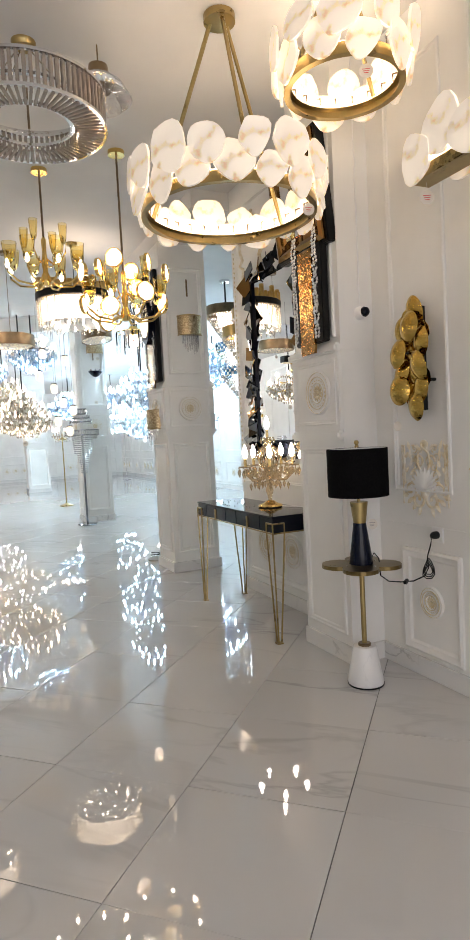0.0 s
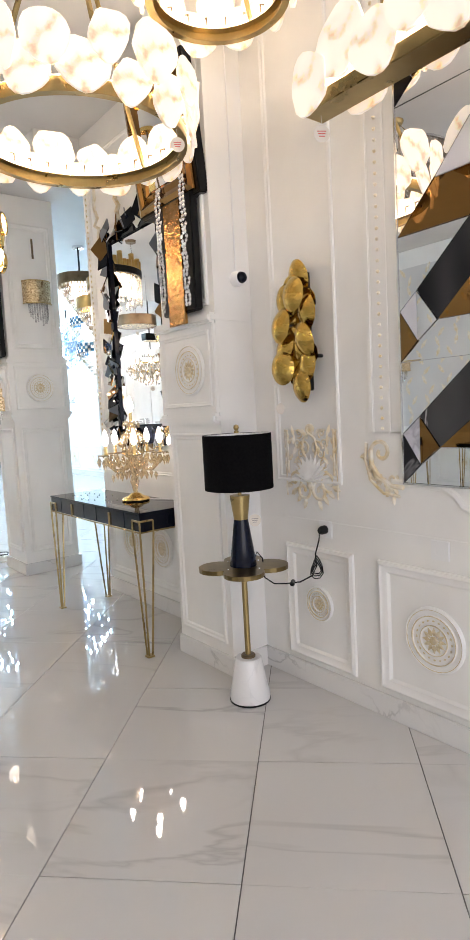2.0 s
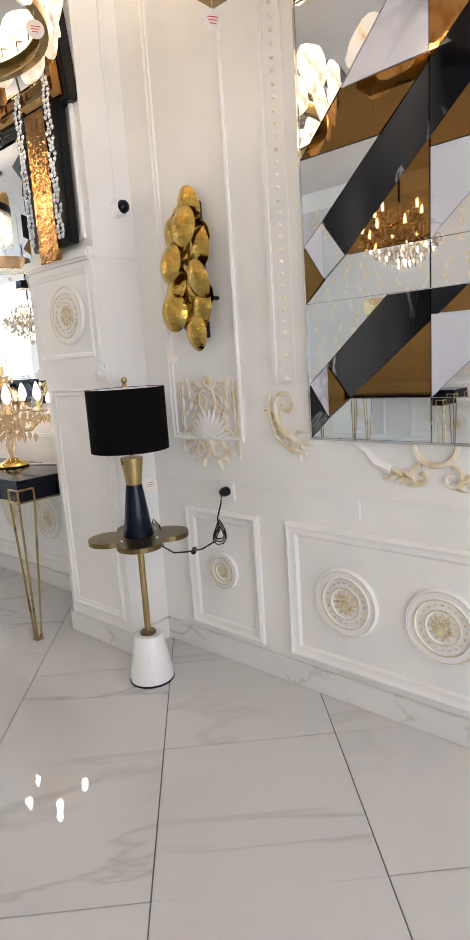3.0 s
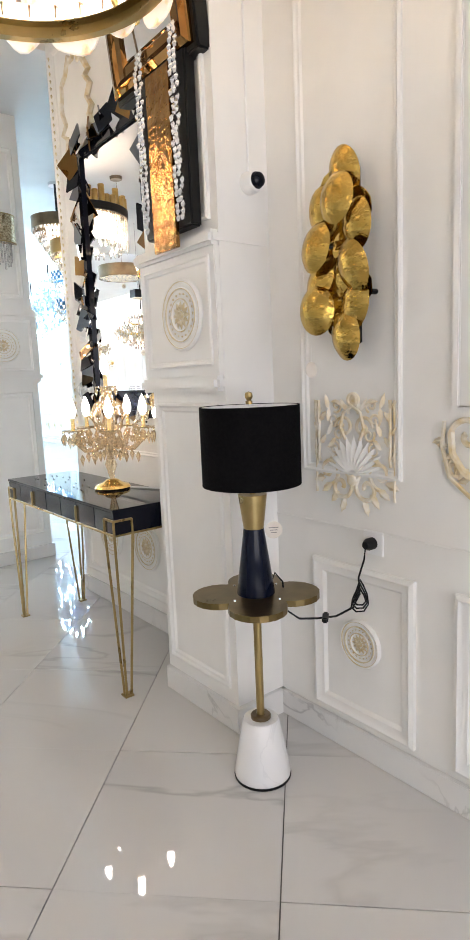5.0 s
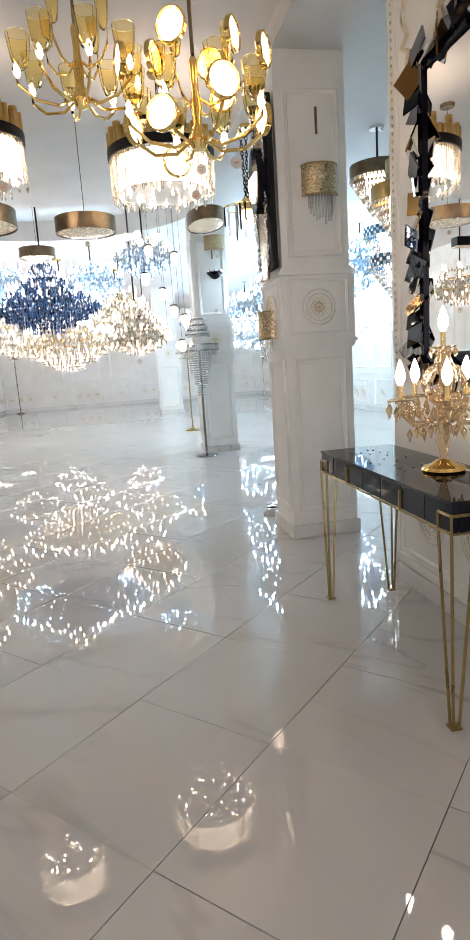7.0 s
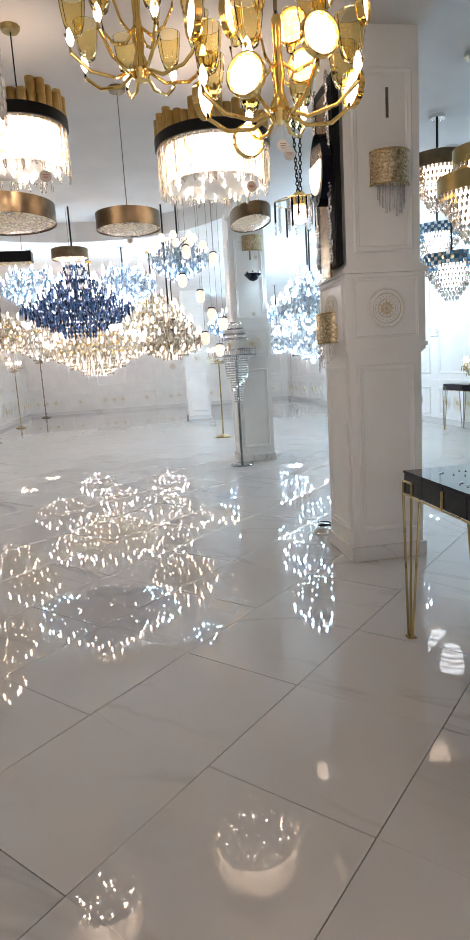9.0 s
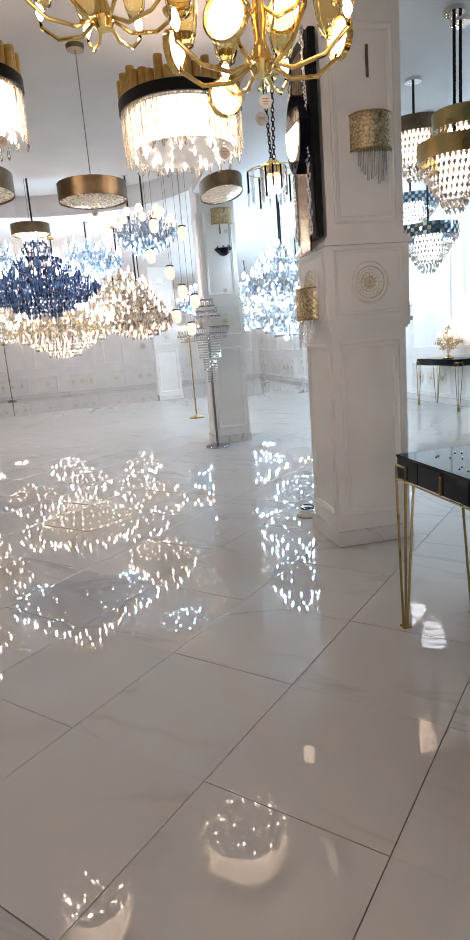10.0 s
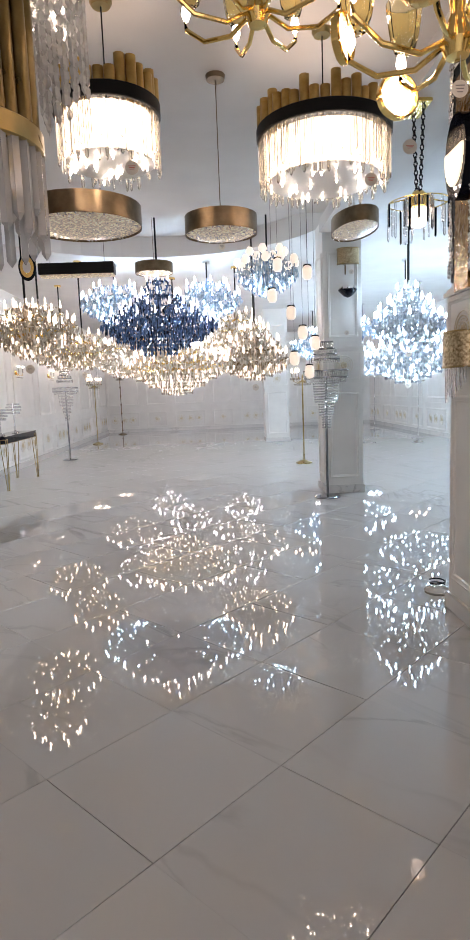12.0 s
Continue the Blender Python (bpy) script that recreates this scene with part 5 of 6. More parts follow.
# many-armed candle chandeliers
def candle_chandelier(place, tiers, metal, glass, bulbmat, label, drop=.07, top=CEIL, skirt=0, globes=None, inner=False, dark=False):
    """tiers: (radius, height, arms) from the lowest; skirt: crystal cascade below, in metres."""
    t = thing("candle_chandelier", place, label, "chandelier", "crystal candle chandeliers")
    h = top - place[2]
    zt = tiers[-1][1]
    part("stem", lathe(B(), [(0, -.12), (.02, -.1), (.05, -.05), (.025, 0), (.05, .06), (.02, .12), (.04, zt * .6 + .1), (.015, zt + .12), (0, zt + .2)], 12), glass, t, "turned glass stem")
    part("chain", rod(B(), (0, 0, zt + .18), (0, 0, max(h - .02, zt + .2)), .012, None, 6), M_BLACK, t, "cloth-covered chain")
    part("canopy", lathe(B(), [(0, h - .03), (.06, h - .03), (.06, h - .001), (0, h - .001)], 16), metal, t)
    rr = random.Random(len(label))
    for r, z, n in tiers:
        arm = mesh_of("arm", tube(B(), [(.02, 0, z - .02), (r * .3, 0, z - .07 * (r + .5)), (r * .7, 0, z - .05), (r, 0, z)], .008, 5), metal)
        bm = lathe(B(), [(.011, .012), (.011, .07), (0, .07)], 6, Matrix.Translation((r, 0, z)))
        lathe(bm, [(0, 0), (.04, .006), (.044, .013), (0, .008)], 8, Matrix.Translation((r, 0, z)))
        cup = mesh_of("candle_cup", bm, glass)
        if globes:
            gl = mesh_of("bulb", lathe(B(), [(.02, .07), (.05, .1), (.055, .13), (.03, .18), (0, .185)], 10, Matrix.Translation((r, 0, z))), globes)
        else:
            gl = mesh_of("bulb", lathe(B(), [(.007, .07), (.0115, .088), (.009, .125), (0, .165)], 7, Matrix.Translation((r, 0, z))), bulbmat)
        bm = B()
        for k in range(6):
            a = k * math.pi / 3
            gem(bm, (r + .042 * math.cos(a), .042 * math.sin(a), z - .035 - .02 * (k % 2)), .012, drop, 5)
        for k in range(7):
            q = r * (.25 + .12 * k)
            gem(bm, (q, rr.uniform(-.02, .02), z - .1 - .03 * rr.random() - .03 * (k % 2)), .013, drop * 1.1, 5)
        for k in range(8):
            q = r * (.3 + .1 * k)
            gem(bm, (q, .03 * (1 if k % 2 else -1), z + .05 + .03 * rr.random()), .01, drop * .7, 5)
        dr = mesh_of("crystal_drops", bm, glass, False)
        for k in range(n):
            turn = Matrix.Rotation(2 * math.pi * (k + .3 * rr.random()) / n, 4, "Z")
            a = part("arm", arm, None, t, "", True, turn)
            part("candle_cup", cup, None, a)
            part("bulb", gl, None, a)
            part("crystal_drops", dr, None, a, "", False)
    if skirt:
        bm = B()
        r0 = tiers[0][0]
        for ring in range(7):
            q = r0 * (.9 - .12 * ring)
            n = int(2 * math.pi * q / .055)
            for k in range(n):
                a = 2 * math.pi * k / n + ring
                for j in range(2 + ring % 2):
                    gem(bm, (q * math.cos(a), q * math.sin(a), tiers[0][1] - .06 - skirt * ring / 7 - .05 * j), .014, .055, 5)
        part("crystal_skirt", bm, glass, t, "cascade of hanging crystals", False)
    # emissive points added to imitate the sparkle of lit crystal
    if skirt and not dark:
        bm = B()
        for ring in range(6):
            q = tiers[0][0] * (.9 - .15 * ring)
            n = max(4, int(2 * math.pi * q / (.16 if inner else .26)))
            for k in range(n):
                a = 2 * math.pi * (k + .5 * (ring % 2) + .4 * rr.random()) / n
                gem(bm, (q * math.cos(a), q * math.sin(a), tiers[0][1] - .1 - skirt * ring / 6 - .03 * rr.random()), .0075, .06, 5)
        part("glint_points", bm, bulbmat, t, "glowing points added as glints among the crystals", False)
    return t


M_PALEBLUE = facets(material("pale_blue_crystal", (0.66, 0.83, 1.0), 0.05, 0.0, Transmission_Weight=0.5, IOR=1.5), (0.3, 0.52, 0.78), (0.85, 0.95, 1.0))
M_CREAMCRYSTAL = facets(material("cream_crystal", (0.92, 0.86, 0.74), 0.05, 0.0, Transmission_Weight=0.5, IOR=1.5), (0.5, 0.42, 0.32), (0.99, 0.96, 0.9))
M_GLOBE = glow("lit_cream_globe", (1.0, 0.92, 0.76), 1.6)
candle_chandelier((-2.08, 5.25, 2.3), [(.74, 0, 20), (.52, .14, 14), (.3, .3, 8), (.14, .5, 4)], M_BLUECRYSTAL, M_BLUECRYSTAL, M_WHITEBULB, "dark blue crystal chandelier with lit candle bulbs", .1, CEIL + .3, .32, None, False, True)
candle_chandelier((-2.05, 8.2, 1.86), [(.95, 0, 26), (.75, .14, 20), (.5, .28, 12)], M_GOLD, M_CREAMCRYSTAL, M_BULB, "very large cream crystal chandelier hanging low", .09, CEIL, .45, None, True)
candle_chandelier((-1.42, 6.9, 2.85), [(.52, 0, 14), (.32, .16, 8)], M_CHROME, M_PALEBLUE, M_COOLBULB, "pale blue glass chandelier with lit candle bulbs", .08, CEIL, .25)
candle_chandelier((-2.9, 6.9, 2.85), [(.52, 0, 14), (.32, .16, 8)], M_CHROME, M_PALEBLUE, M_COOLBULB, "pale blue glass chandelier with lit candle bulbs", .08, CEIL, .25)
candle_chandelier((-.6, 5.3, 2.95), [(.4, 0, 10), (.24, .14, 6)], M_CHROME, M_PALEBLUE, M_COOLBULB, "pale blue chandelier with white glass globes", .08, CEIL + .3, .2, M_GLOBE)
candle_chandelier((-.95, 7.4, 2.45), [(.42, 0, 12), (.28, .16, 6)], M_GOLD, M_CREAMCRYSTAL, M_BULB, "gold crystal chandelier with lit candle bulbs", .07, CEIL, .2)
candle_chandelier((-.8, 5.4, 1.8), [(.45, 0, 12), (.34, .18, 10), (.2, .34, 6)], M_BRONZE, M_CREAMCRYSTAL, M_BULB, "bronze chandelier with clear crystal drops", .09, CEIL + .3, .15, None, True)
candle_chandelier((-3.25, 3.2, 2.06), [(.29, 0, 10), (.19, .14, 6)], M_GOLD, M_CREAMCRYSTAL, M_BULB, "gold crystal chandelier with lit candle bulbs", .07, CEIL, .15)
candle_chandelier((-3.5, 4.6, 2.25), [(.42, 0, 12), (.26, .16, 6)], M_GOLD, M_CREAMCRYSTAL, M_BULB, "gold and cream crystal chandelier with lit bulbs", .07, CEIL + .3, .18)
candle_chandelier((-3.4, 6.6, 2.1), [(.42, 0, 12), (.26, .16, 6)], M_GOLD, M_CREAMCRYSTAL, M_BULB, "gold crystal chandelier with lit candle bulbs", .07, CEIL, .18)
candle_chandelier((-4.2, 8.6, 2.2), [(.55, 0, 14), (.34, .18, 8)], M_GOLD, M_CREAMCRYSTAL, M_BULB, "cream crystal chandelier with lit candle bulbs", .08, CEIL, .2)
candle_chandelier((-.4, 10.5, 2.1), [(.6, 0, 16), (.4, .18, 10)], M_CHROME, M_CREAMCRYSTAL, M_WHITEBULB, "clear crystal chandelier with lit candle bulbs", .09, CEIL, .3)
candle_chandelier((-3.6, 12.5, 2.2), [(.7, 0, 16), (.45, .2, 10)], M_CHROME, M_CREAMCRYSTAL, M_WHITEBULB, "clear crystal chandelier with lit candle bulbs", .09, CEIL, .3)
for x, y, z, r in ((1.9, 7.2, 2.4, .7), (1.55, 6.0, 1.75, .62), (2.9, 9.4, 2.1, .8), (1.3, 9.8, 2.5, .55), (2.5, 12.5, 2.0, .8), (3.4, 7.6, 2.7, .5), (1.1, 4.6, 2.15, .4), (1.4, 13.5, 2.5, .6), (3.3, 1.4, 2.45, .45), (3.0, 5.7, 2.75, .4)):
    candle_chandelier((x, y, z), [(r, 0, 16), (r * .65, .18, 10), (r * .35, .34, 5)], M_CHROME, M_PALEBLUE if z > 2.3 else M_FARCRYSTAL, M_COOLBULB, "clear crystal chandelier with cool lit candle bulbs", .09, CEIL, .25)


M_FARBULB = glow("white_candle_bulb", (0.84, 0.9, 1.0), 125)
proto = candle_chandelier((-3.0, 9.8, 2.4), [(.6, 0, 14), (.4, .18, 9)], M_GOLD, M_CREAMCRYSTAL, M_FARBULB, "clear crystal chandelier with bright candle bulbs", .09, CEIL, .3)
for x, y in ((-1.0, 9.6), (-2.4, 11.7), (-.9, 13.4), (-2.2, 15.0), (-.5, 16.6), (-3.0, 17.6), (2.6, 17.0)):
    copy_thing(proto, Matrix.Translation((x, y, 2.4)))

# crystal baskets in the side hall
M_CHECKBLUE = material("dark_blue_glass_tile", (0.06, 0.2, 0.34), 0.08, 0.3)


def basket(place, r, label, band=M_CHECKBLUE, checks=True, rows=8):
    t = thing("basket_chandelier", place, label, "chandelier", "crystal basket chandeliers")
    part("band", lathe(B(), [(r, 0), (r, .12), (r - .02, .12), (r - .02, 0)], 40, None, True), band, t)
    if checks:
        tile = mesh_of("mirror_tile", span(B(), -.018, .018, .0, .006, -.018, .018, .002), M_MIRROR, False)
        n = int(2 * math.pi * r / .08)
        for k in range(n):
            for j in range(3):
                a = 2 * math.pi * (k + .5 * (j % 2)) / n
                part("mirror_tile", tile, None, t, "", False, Matrix.Translation(((r + .001) * math.cos(a), (r + .001) * math.sin(a), .02 + .04 * j)) @ Matrix.Rotation(a - math.pi / 2, 4, "Z"))
    for row in range(rows):
        bm = B()
        q, z = r * (1 - .11 * row) * .97, -.015 - .045 * row
        n = int(2 * math.pi * q / .035)
        for k in range(n):
            a = 2 * math.pi * (k + .5 * (row % 2)) / n
            gem(bm, (q * math.cos(a), q * math.sin(a), z), .015, .052, 5)
        part("crystal_row", bm, M_CRYSTALBEAD if row % 2 else M_CREAMCRYSTAL, t, "", False)
    part("core", lathe(B(), [(0, .05), (r * .5, .05), (r * .3, -.2), (0, -.22)], 16), M_COREWHITE if checks else M_CORE, t, "glowing lamp core")
    part("top_plate", lathe(B(), [(0, .1), (r - .021, .1), (r - .021, .11), (0, .11)], 30), M_CHROME, t)
    part("cable", rod(B(), (0, 0, .11), (0, 0, CEIL - place[2] - .02), .012, None, 6), M_BLACK, t, "cloth-covered chain")
    part("canopy", lathe(B(), [(0, CEIL - place[2] - .03), (.07, CEIL - place[2] - .03), (.07, CEIL - place[2] - .001), (0, CEIL - place[2] - .001)], 20), M_CHROME, t)
    return t


M_COREWHITE = glow("cool_crystal_core", (0.7, 0.88, 1.0), 12)
basket((2.05, 2.45, 2.26), .3, "crystal basket chandelier with a mirror-checked blue band")
basket((2.75, 4.1, 2.9), .35, "crystal basket chandelier with a mirror-checked blue band")
basket((1.5, 1.7, 2.98), .27, "crystal basket chandelier with a dark metal band", M_BRONZE, False)
basket((1.22, .62, 2.5), .26, "two-tier brass chandelier with a lit crystal basket", M_BRASS, False)
basket((1.35, .75, 2.74), .2, "upper brass tier of a lit crystal chandelier", M_BRASS, False, 4)

# black chains and crystal bars on a gold plate, over the side hall
ch = thing("chain_chandelier", (.1, 1.35, 2.6), "gold chandelier on black chains, hung with crystal bars", "chandelier")
part("ceiling_plate", span(B(), -.05, .05, -.14, .14, .67, .694, .004), M_GOLD, ch, "polished gold ceiling plate")
part("body", lathe(B(), [(0, .02), (.05, .03), (.07, .08), (.04, .13), (0, .14)], 16), M_GOLD, ch, "gold body")
part("core", lathe(B(), [(0, .015), (.06, .012), (.05, -.1), (0, -.12)], 16), M_CORE, ch)
rr = random.Random(11)
for k in range(30):
    a, q = k * 2 * math.pi / 30, .1 + .11 * (k % 2)
    part("crystal_bar" if k % 3 else "dark_bar", prism(B(), (q * math.cos(a), q * math.sin(a), .1 - .22 * q), .012, .012, rr.uniform(.16, .26)), M_CRYSTAL if k % 3 else M_BLACKGLASS, ch, "", False)
for q in (.1, .21):
    part("hoop", lathe(B(), [(q, .1 - .22 * q), (q, .106 - .22 * q), (q - .008, .106 - .22 * q), (q - .008, .1 - .22 * q)], 30, None, True), M_GOLD, ch)
for k in range(4):
    a = k * math.pi / 2
    part("arm", rod(B(), (0, 0, .1), (.205 * math.cos(a), .205 * math.sin(a), .057), .005, None, 6), M_GOLD, ch)
link = mesh_of("chain_link", tube(B(), [(.012 * math.cos(k * math.pi / 5), 0, .02 * math.sin(k * math.pi / 5)) for k in range(11)], .005, 5), M_BLACK)
for s_y in (-.1, .1):
    for k in range(17):
        f = k / 16
        part("chain_link", link, None, ch, "", True, Matrix.Translation((0, s_y * (.4 + .6 * f), .15 + .5 * f)) @ Matrix.Rotation((k % 2) * math.pi / 2, 4, "Z"))
price_tag(pose(.006, 1.25, 3.294), .05, .25, True, "oval paper price tag with red print")

# oblong hoop lamp past the end of the console wall
hp = thing("hoop_pendant", (.87, -.54, 2.84), "oblong upright hoop lamp lined with lit crystal", "pendant lamp")
loop = [(0, .075 * math.cos(a), .075 * math.sin(a) + (.14 if math.sin(a) > 0 else -.14)) for a in [k * math.pi / 10 for k in range(21)]]
part("hoop", tube(B(), [Vector(p) @ pose(0, 0, 0, 0, 0, 60).to_3x3() for p in loop], .022, 8), M_BRONZE, hp)
part("lining", tube(B(), [Vector((0, p[1] * .86, p[2] * .95)) @ pose(0, 0, 0, 0, 0, 60).to_3x3() for p in loop], .018, 8), M_GLOBE, hp, "lit crystal lining")
part("cable", rod(B(), (0, 0, .215), (0, 0, CEIL - 2.841), .003, None, 5), M_BLACK, hp)

# unseen chandeliers added behind the walk to brighten the near hall and fill the mirrors
crown((-2.4, -6.6, 2.75), .36, "gold tube chandelier with lit crystal bars")
candle_chandelier((-3.9, -4.6, 2.45), [(.5, 0, 14), (.32, .18, 8)], M_GOLD, M_CREAMCRYSTAL, M_BULB, "gold crystal chandelier with lit candle bulbs", .07, CEIL, .2)
candle_chandelier((-4.2, -2.0, 2.5), [(.4, 0, 8), (.26, .18, 5)], M_GOLD, M_CREAMCRYSTAL, M_BULB, "cream crystal chandelier with lit candle bulbs", .07, CEIL, .2)
# consoles, sconces and wallpaper seen in the mirrors
console_table(pose(-5.2, -2.3, 0), 1.3, "black glass console table against patterned wallpaper")
console_table(pose(-5.2, -.3, 0), 1.3, "black glass console table against patterned wallpaper")
for y in (-1.2, .1, 1.2):
    drum_sconce(facing_east(XL + .036) @ Matrix.Translation((y, 1.75, 0)), .3, "gold beaded wall sconce on patterned wallpaper")
wp = tagged(new("wallpaper_panel", mesh_of("wallpaper_panel", span(B(), XL + .03, XL + .034, -8.2, 2.4, .95, 3.2), M_CEIL)), "cream wallpaper with gold leaf vines", "wallpaper", "", "structure")
bm = B()
rw = random.Random(21)
ME = facing_east(XL + .0345)
for k in range(36):
    y0, z0 = -8.0 + .285 * k, .98
    for j in range(16):
        a, b = y0 + .05 * math.sin(j * 1.1 + k), z0 + j * .14
        leaf(bm, ME, a, b, .16, .03, radians(60 if (j + k) % 2 else 120) + rw.uniform(-.3, .3), .003)
part("leaves", bm, M_GILT, wp, "gold leaf vines", False)

# oval keyring-like pendant and price tags hung on the lamps
ov = thing("oval_pendant", (-2.76, 1.65, 2.36), "dark oval pendant with a gold rim and pale centre", "pendant lamp")
for nm, k, n0, mat in (("disc", 1.0, 0.0, M_BLACKGLASS), ("rim", .78, -.006, M_GOLD), ("centre", .45, -.012, M_WHITEPLASTIC)):
    part(nm, flat(B(), [(.065 * k * math.cos(a), .1 * k * math.sin(a)) for a in [j * math.pi / 14 for j in range(28)]], .0055, Matrix.Translation((0, n0, 0)) @ pose(0, 0, 0, 90)), mat, ov)
part("cable", rod(B(), (0, 0, .1), (0, 0, CEIL - 2.361), .003, None, 5), M_BLACK, ov)
for x, y, z in ((-2.08, 5.25, 2.18), (-2.05, 8.2, 1.74), (-1.42, 6.9, 2.73), (-2.9, 6.9, 2.73), (-.95, 7.4, 2.33), (-.8, 5.4, 1.68), (-3.25, 3.2, 1.94), (1.9, 7.2, 2.28), (1.55, 6.0, 1.63), (2.9, 9.4, 1.98), (1.1, 4.6, 2.03), (3.4, 7.6, 2.58), (-3.5, 4.6, 2.13), (-3.4, 6.6, 1.98)):
    price_tag(pose(x, y, z + .005), .045, .22)
for x, y, z, r in ((-.69, .72, 2.88, .395), (-1.92, .42, 2.9, .28)):
    price_tag(pose(x + .5 * r, y - .8 * r, z - .3), .035, .03, True)
for x, y, z in ((-1.31, 1.2, 2.44), (-.74, -1.38, 2.23), (2.05, 2.45, 2.27)):
    price_tag(pose(x, y - .02, z), .022, .06)

# cream globe pendants
for k, (x, y, z) in enumerate(((-.32, 3.7, 2.62), (-.5, 3.75, 2.2), (-.38, 3.72, 1.98), (-.25, 3.68, 1.86), (-.48, 3.7, 1.7), (-.3, 3.8, 1.55), (-.62, 3.9, 2.75), (-.7, 3.8, 2.4))):
    t = thing("globe_pendant", (x, y, z), "small cream glass globe pendant with a dark cap", "pendant lamp", "cream globe pendants")
    part("globe", lathe(B(), [(.02, .09), (.045, .07), (.055, .03), (.048, -.03), (.03, -.055), (0, -.06)], 18), M_GLOBE, t, "lit cream glass globe")
    part("cap", lathe(B(), [(.046, .085), (.04, .1), (0, .105)], 16), M_BLACK, t)
    part("cable", rod(B(), (0, 0, .1), (0, 0, CEIL - z - .001), .0018, None, 5), M_BLACK, t)


# ---- floor lamps ----
def crystal_floor_lamp(place, label, glass=M_CRYSTALBEAD, metal=M_CHROME, k=1.0):
    t = thing("floor_lamp", place, label, "floor lamp", "crystal floor lamps")
    part("base", lathe(B(), [(0, 0), (.16, 0), (.165, .012), (.15, .025), (.03, .035), (0, .035)], 30), metal, t, "round polished metal base")
    part("pole", rod(B(), (0, 0, .03), (0, 0, 1.5 * k), .016, None, 10), metal, t)
    for r, z in ((.1, 1.93), (.12, 1.85), (.15, 1.78), (.18, 1.72), (.28, 1.58), (.28, 1.5)):
        part("hoop", lathe(B(), [(r, z * k), (r, z * k + .012), (r - .012, z * k + .012), (r - .012, z * k)], 36, None, True), metal, t)
    for n, r, z, h in ((22, .1, 1.93, .07), (28, .14, 1.84, .07), (34, .17, 1.76, .07), (60, .272, 1.58, .09), (50, .24, 1.5, .06)):
        bm = B()
        for j in range(n):
            a = 2 * math.pi * j / n
            box(bm, r * math.cos(a), r * math.sin(a), z * k - h / 2, .01, .01, h)
        part("crystal_row", bm, glass, t, "", False)
    for ring, (r, n, low) in enumerate(((.16, 26, 1.15), (.11, 20, 1.0), (.07, 14, .85))):
        bm = B()
        for j in range(n):
            a = 2 * math.pi * j / n
            for q in range(int((1.46 - low) / .032)):
                z = 1.46 - q * .032
                rq = r * (1 - .35 * q / 20)
                gem(bm, (rq * math.cos(a), rq * math.sin(a), z * k), .009, .026, 4)
        part("crystal_strings", bm, glass, t, "strings of cut crystal beads", False)
    part("spoke", span(B(), -.27, .27, -.006, .006, 1.5 * k, 1.51 * k), metal, t)
    part("spoke", span(B(), -.006, .006, -.27, .27, 1.5 * k + .012, 1.51 * k + .012), metal, t)
    return t


def candle_floor_lamp(place, label, metal, glass, bulbmat, h=1.65, knots=False):
    t = thing("floor_lamp", place, label, "floor lamp", "candle floor lamps")
    part("base", lathe(B(), [(0, 0), (.15, 0), (.15, .02), (.06, .05), (.02, .07), (0, .07)], 24), metal, t)
    prof = [(.014, .06)]
    for k in range(6):
        z = .1 + k * (h - .3) / 6
        prof += [(.013, z), (.03 if knots else .016, z + .04), (.013, z + .08)]
    part("pole", lathe(B(), prof + [(.013, h - .05), (0, h)], 12), metal, t)
    arm = mesh_of("arm", tube(B(), [(.01, 0, h - .12), (.08, 0, h - .18), (.16, 0, h - .14), (.19, 0, h - .06)], .007, 6), metal)
    bm = lathe(B(), [(.01, -.05), (.01, .02), (0, .02)], 8, Matrix.Translation((.19, 0, h)))
    cup = mesh_of("candle_cup", lathe(bm, [(0, -.06), (.035, -.052), (0, -.05)], 10, Matrix.Translation((.19, 0, h))), glass)
    bl = mesh_of("bulb", lathe(B(), [(.008, .02), (.017, .045), (0, .1)], 8, Matrix.Translation((.19, 0, h))), bulbmat)
    bm = B()
    for k in range(6):
        gem(bm, (.19 + .03 * math.cos(k * 1.05), .03 * math.sin(k * 1.05), h - .1), .01, .06, 5)
        gem(bm, (.05 + .02 * k, 0, h - .2), .01, .05, 5)
    dr = mesh_of("crystal_drops", bm, glass, False)
    for k in range(6):
        a = part("arm", arm, None, t, "", True, Matrix.Rotation(k * math.pi / 3, 4, "Z"))
        for me in (cup, bl, dr):
            part(me.name.split(".")[0], me, None, a)
    return t


crystal_floor_lamp((.0, 4.42, 0), "chrome floor lamp with tiers of clear crystal", M_CRYSTALBEAD, M_DIMCHROME)
crystal_floor_lamp((-4.6, 10.3, 0), "chrome floor lamp with tiers of clear crystal", M_CRYSTALBEAD, M_DIMCHROME)
drum_sconce(facing_west(-.0235) @ Matrix.Translation((.27, 1.47, 0)), .26, "gold crystal wall sconce with hanging strings on a pillar")
candle_floor_lamp((.25, 8.0, 0), "slim gold floor lamp with candle arms", M_BRASS, M_CREAMCRYSTAL, M_BULB)
candle_floor_lamp((3.7, 15.8, 0), "tall chrome floor lamp with blue glass arms", M_CHROME, M_PALEBLUE, M_COOLBULB, 2.0)
candle_floor_lamp((3.4, 10.9, 0), "slim floor lamp with candle arms", M_CHROME, M_CREAMCRYSTAL, M_WHITEBULB)
candle_floor_lamp((-4.75, 14.4, 0), "slim gold floor lamp with candle arms", M_BRASS, M_CREAMCRYSTAL, M_BULB, 1.8)
candle_floor_lamp((-4.6, 18.3, 0), "bronze floor lamp with a knotted stem", M_BRONZE, M_CREAMCRYSTAL, M_BULB, 2.1, True)
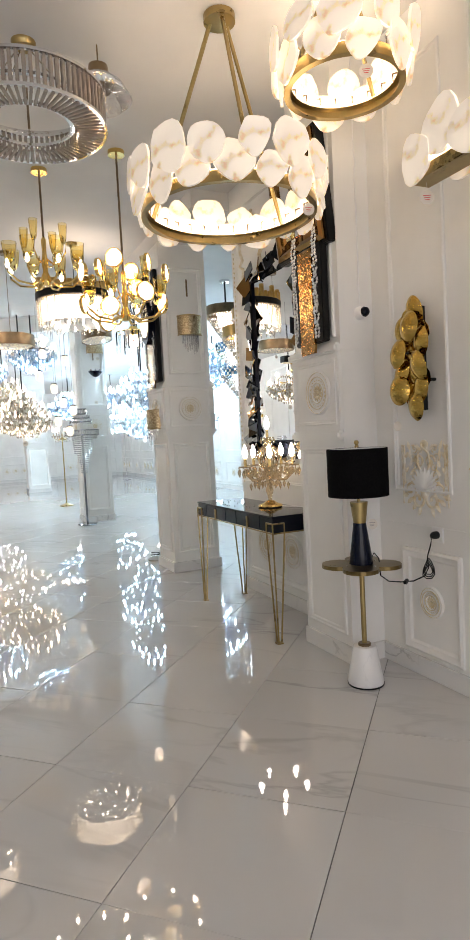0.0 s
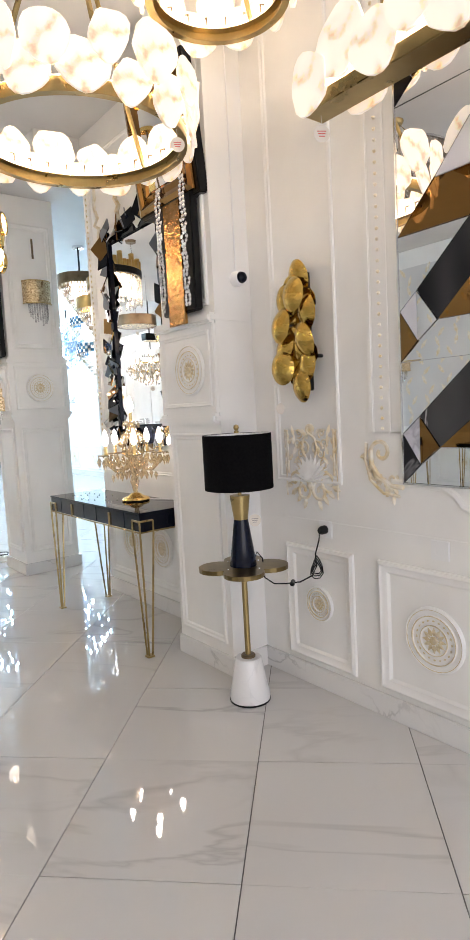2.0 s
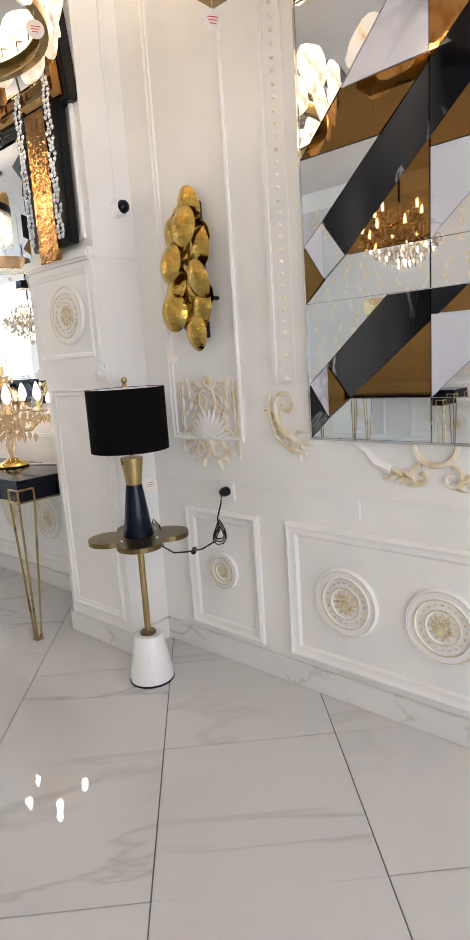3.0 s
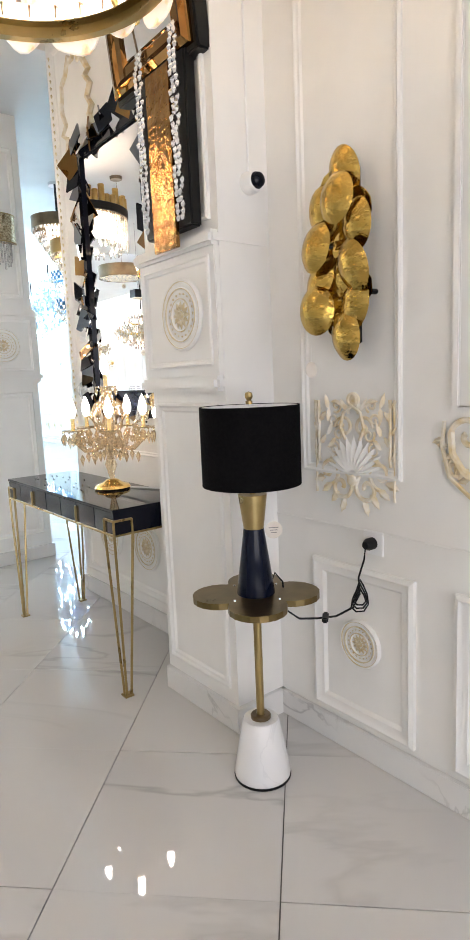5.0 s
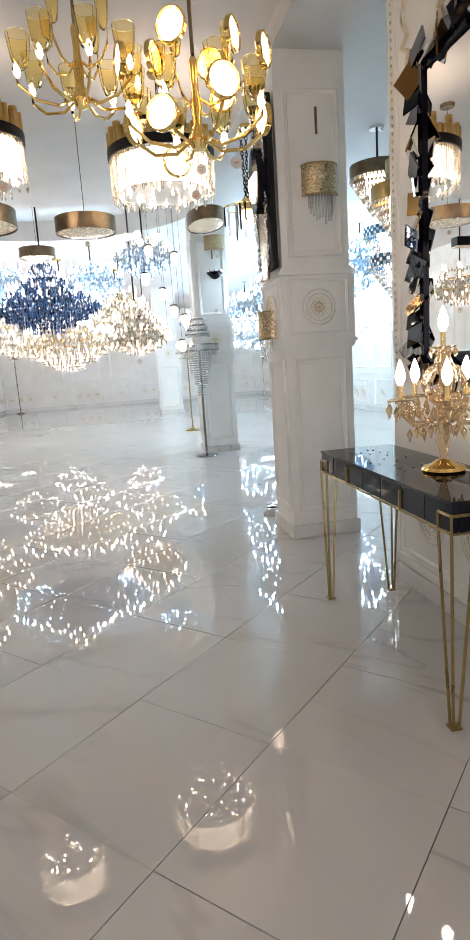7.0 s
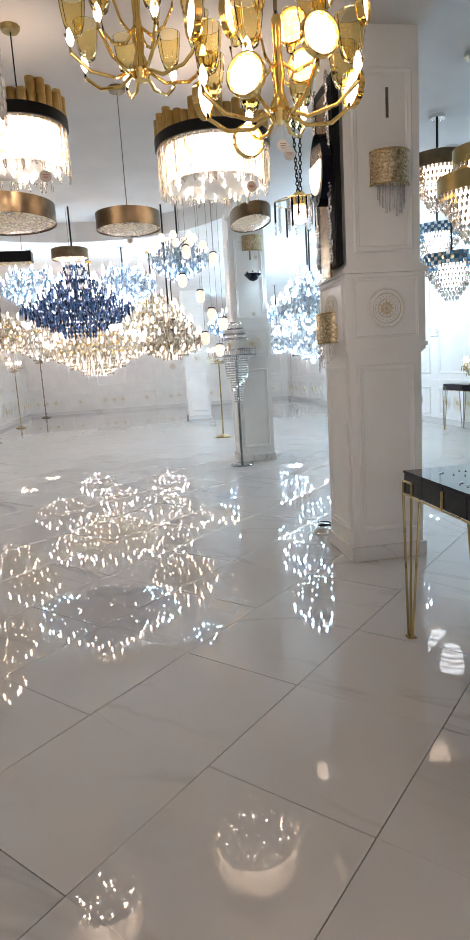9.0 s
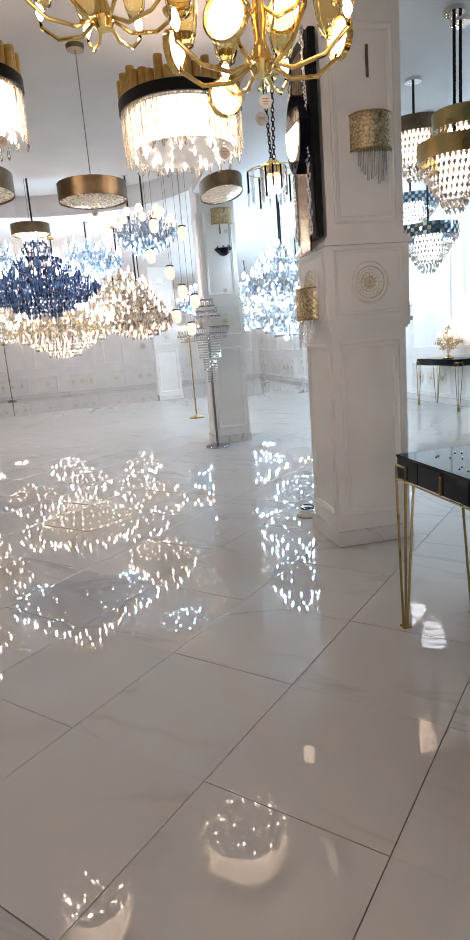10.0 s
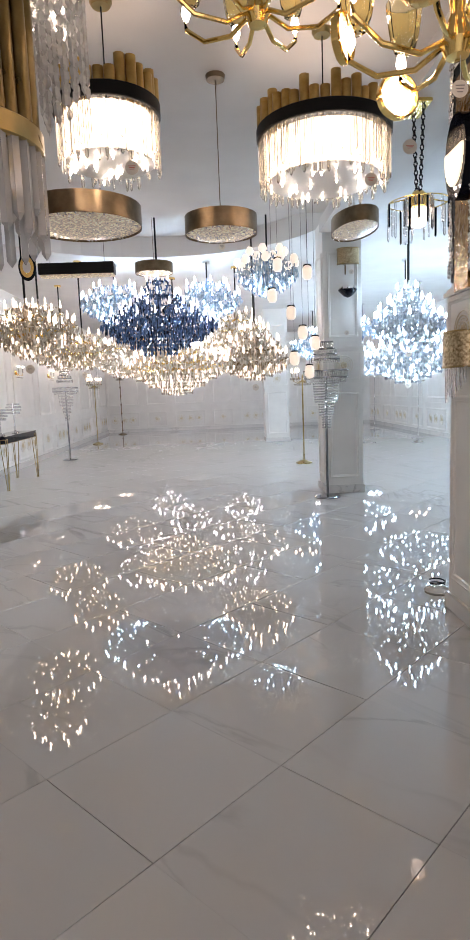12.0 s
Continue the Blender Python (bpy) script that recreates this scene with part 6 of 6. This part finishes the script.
fb = thing("lamp_foot", (.03, .76, 0), "pale round lamp foot with a coiled black cord", "lamp foot")
part("disc", lathe(B(), [(0, 0), (.085, 0), (.088, .015), (.07, .03), (.02, .045), (0, .045)], 24), M_CREAMCRYSTAL, fb)
part("cord", tube(B(), [(.05 * math.cos(a), .04 * math.sin(a), .05 + .004 * a) for a in [k * .7 for k in range(14)]], .005, 5), M_BLACK, fb)

# silver lamps on the far console and on the left wall
for x, y, h in ((-4.75, 6.5, .34), (-4.75, 7.2, .42)):
    t = thing("table_lamp", (x, y, .825), "small chrome table lamp ringed with crystal", "lamp", "chrome lamps on the console")
    part("foot", lathe(B(), [(0, 0), (.07, 0), (.05, .02), (.012, .04), (.012, h - .1), (0, h - .1)], 18), M_CHROME, t)
    for k in range(4):
        r = .1 + .03 * math.sin(k)
        part("hoop", lathe(B(), [(r, h - .1 + .045 * k), (r, h - .07 + .045 * k), (r - .012, h - .07 + .045 * k), (r - .012, h - .1 + .045 * k)], 24, None, True), M_CRYSTALBEAD, t)
    part("spoke", span(B(), -.1, .1, -.006, .006, h - .11, h - .1005), M_CHROME, t)


def arm_sconce(place, metal, glass, bulbmat, label):
    t = thing("wall_sconce", place, label, "sconce", "candle wall sconces")
    part("plate", lathe(B(), [(0, 0), (.05, 0), (.045, .015), (.02, .03), (0, .032)], 18), metal, t)
    for s in (-1, 1):
        a = part("arm", tube(B(), [(0, 0, .02), (s * .06, -.06, .06), (s * .12, -.05, .1), (s * .13, .0, .11)], .006, 6), metal, t)
        part("candle", span(B(), s * .13 - .009, s * .13 + .009, 0, .08, .101, .119, .003), glass, a)
        part("bulb", gem(B(), (s * .13, .115, .11), .016, .07, 8), bulbmat, a)
        bm = B()
        for k in range(5):
            gem(bm, (s * (.05 + .02 * k), -.1, .08), .01, .06, 5, None)
        part("crystal_drops", bm, glass, a)
    return t


for y, z in ((-6.2, 1.75), (-5.2, 1.75), (1.5, 1.9), (3.0, 2.3), (9.2, 1.9), (11.6, 1.9), (13.0, 1.9), (16.0, 1.9)):
    arm_sconce(facing_east(XL + .0) @ Matrix.Translation((y, z, .002)), M_GOLD, M_CREAMCRYSTAL, M_BULB, "gold candle sconce on a white panelled wall")
for y, z in ((3.4, 1.9), (4.6, 2.0), (7.4, 1.8), (9.0, 1.9), (13.0, 1.9)):
    arm_sconce(facing_west(XR) @ Matrix.Translation((y, z, .002)), M_CHROME, M_PALEBLUE, M_COOLBULB, "chrome candle sconce on a white panelled wall")
om = thing("wall_mirror", facing_west(XR) @ Matrix.Translation((4.7, 1.55, .004)), "ornate black framed mirror edged with crystal", "mirror")
part("glass", flat(B(), [(.3 * math.cos(a), .45 * math.sin(a)) for a in [k * math.pi / 16 for k in range(32)]], .02), M_MIRROR, om)
bm = B()
for k in range(36):
    a = k * math.pi / 18
    leaf(bm, Matrix.Translation((0, 0, .012)), .3 * math.cos(a), .45 * math.sin(a), .1, .035, a + .4, .03)
part("frame", bm, M_BLACKGLASS, om, "black leaf frame")
bm = B()
for k in range(48):
    a = k * math.pi / 24
    gem(bm, (.31 * math.cos(a), .46 * math.sin(a), .03), .014, .03, 6)
part("crystal_edge", bm, M_CRYSTALBEAD, om)


# ---- floor tiles ----
TILE, U0, V0, HALF = 0.611, -2.187, -1.065, math.sqrt(0.5)


def tile_mesh(crisp_left):
    a, b = (.0019, .0004) if crisp_left else (.0004, .0019)
    bm = B()
    box(bm, (a - b) / 2, 0, -.0035, TILE - a - b, TILE - .0036, .007)
    return mesh_of("tile", bm, M_TILE, False)


TILES = (tile_mesh(True), tile_mesh(False))
verts, faces = [], []
for i in range(-30, 40):
    for j in range(-30, 40):
        u, v = U0 + (i + .5) * TILE, V0 + (j + .5) * TILE
        x, y = (u - v) * HALF, (u + v) * HALF
        if not (XL - .45 < x < XR + .45 and YB - .45 < y < YF + .45):
            continue
        if -4.6 < x < .75 and -6.8 < y < 9.0:
            part("tile", TILES[(i + j) % 2], None, floor, "", False, pose(x, y, random.uniform(-.0002, .0002), 0, 0, 45))
        else:
            h = TILE / 2 - .0015
            ring = [(x + (p - q) * HALF, y + (p + q) * HALF) for p, q in ((-h, -h), (h, -h), (h, h), (-h, h))]
            for axis, sign, limit in ((0, 1, XL - .1), (0, -1, -XR - .1), (1, 1, YB - .1), (1, -1, -YF - .1)):
                cut = []
                for a, b in zip(ring, ring[1:] + ring[:1]):
                    da, db = sign * a[axis] - limit, sign * b[axis] - limit
                    if da >= 0:
                        cut.append(a)
                    if da * db < 0:
                        f = da / (da - db)
                        cut.append((a[0] + f * (b[0] - a[0]), a[1] + f * (b[1] - a[1])))
                ring = cut
            n0, n = len(verts), len(ring)
            if n < 3:
                continue
            verts += [(px, py, z) for z in (-.007, 0) for px, py in ring]
            faces.append(tuple(range(n0 + n, n0 + 2 * n)))
            for k in range(n):
                faces.append((n0 + k, n0 + (k + 1) % n, n0 + n + (k + 1) % n, n0 + n + k))
me = bpy.data.meshes.new("far_tiles")
me.from_pydata(verts, [], faces)
me.materials.append(M_TILE)
far = new("far_tiles", me)
far.parent = floor
tagged(far, "further polished marble tiles", "", "", "stuff")
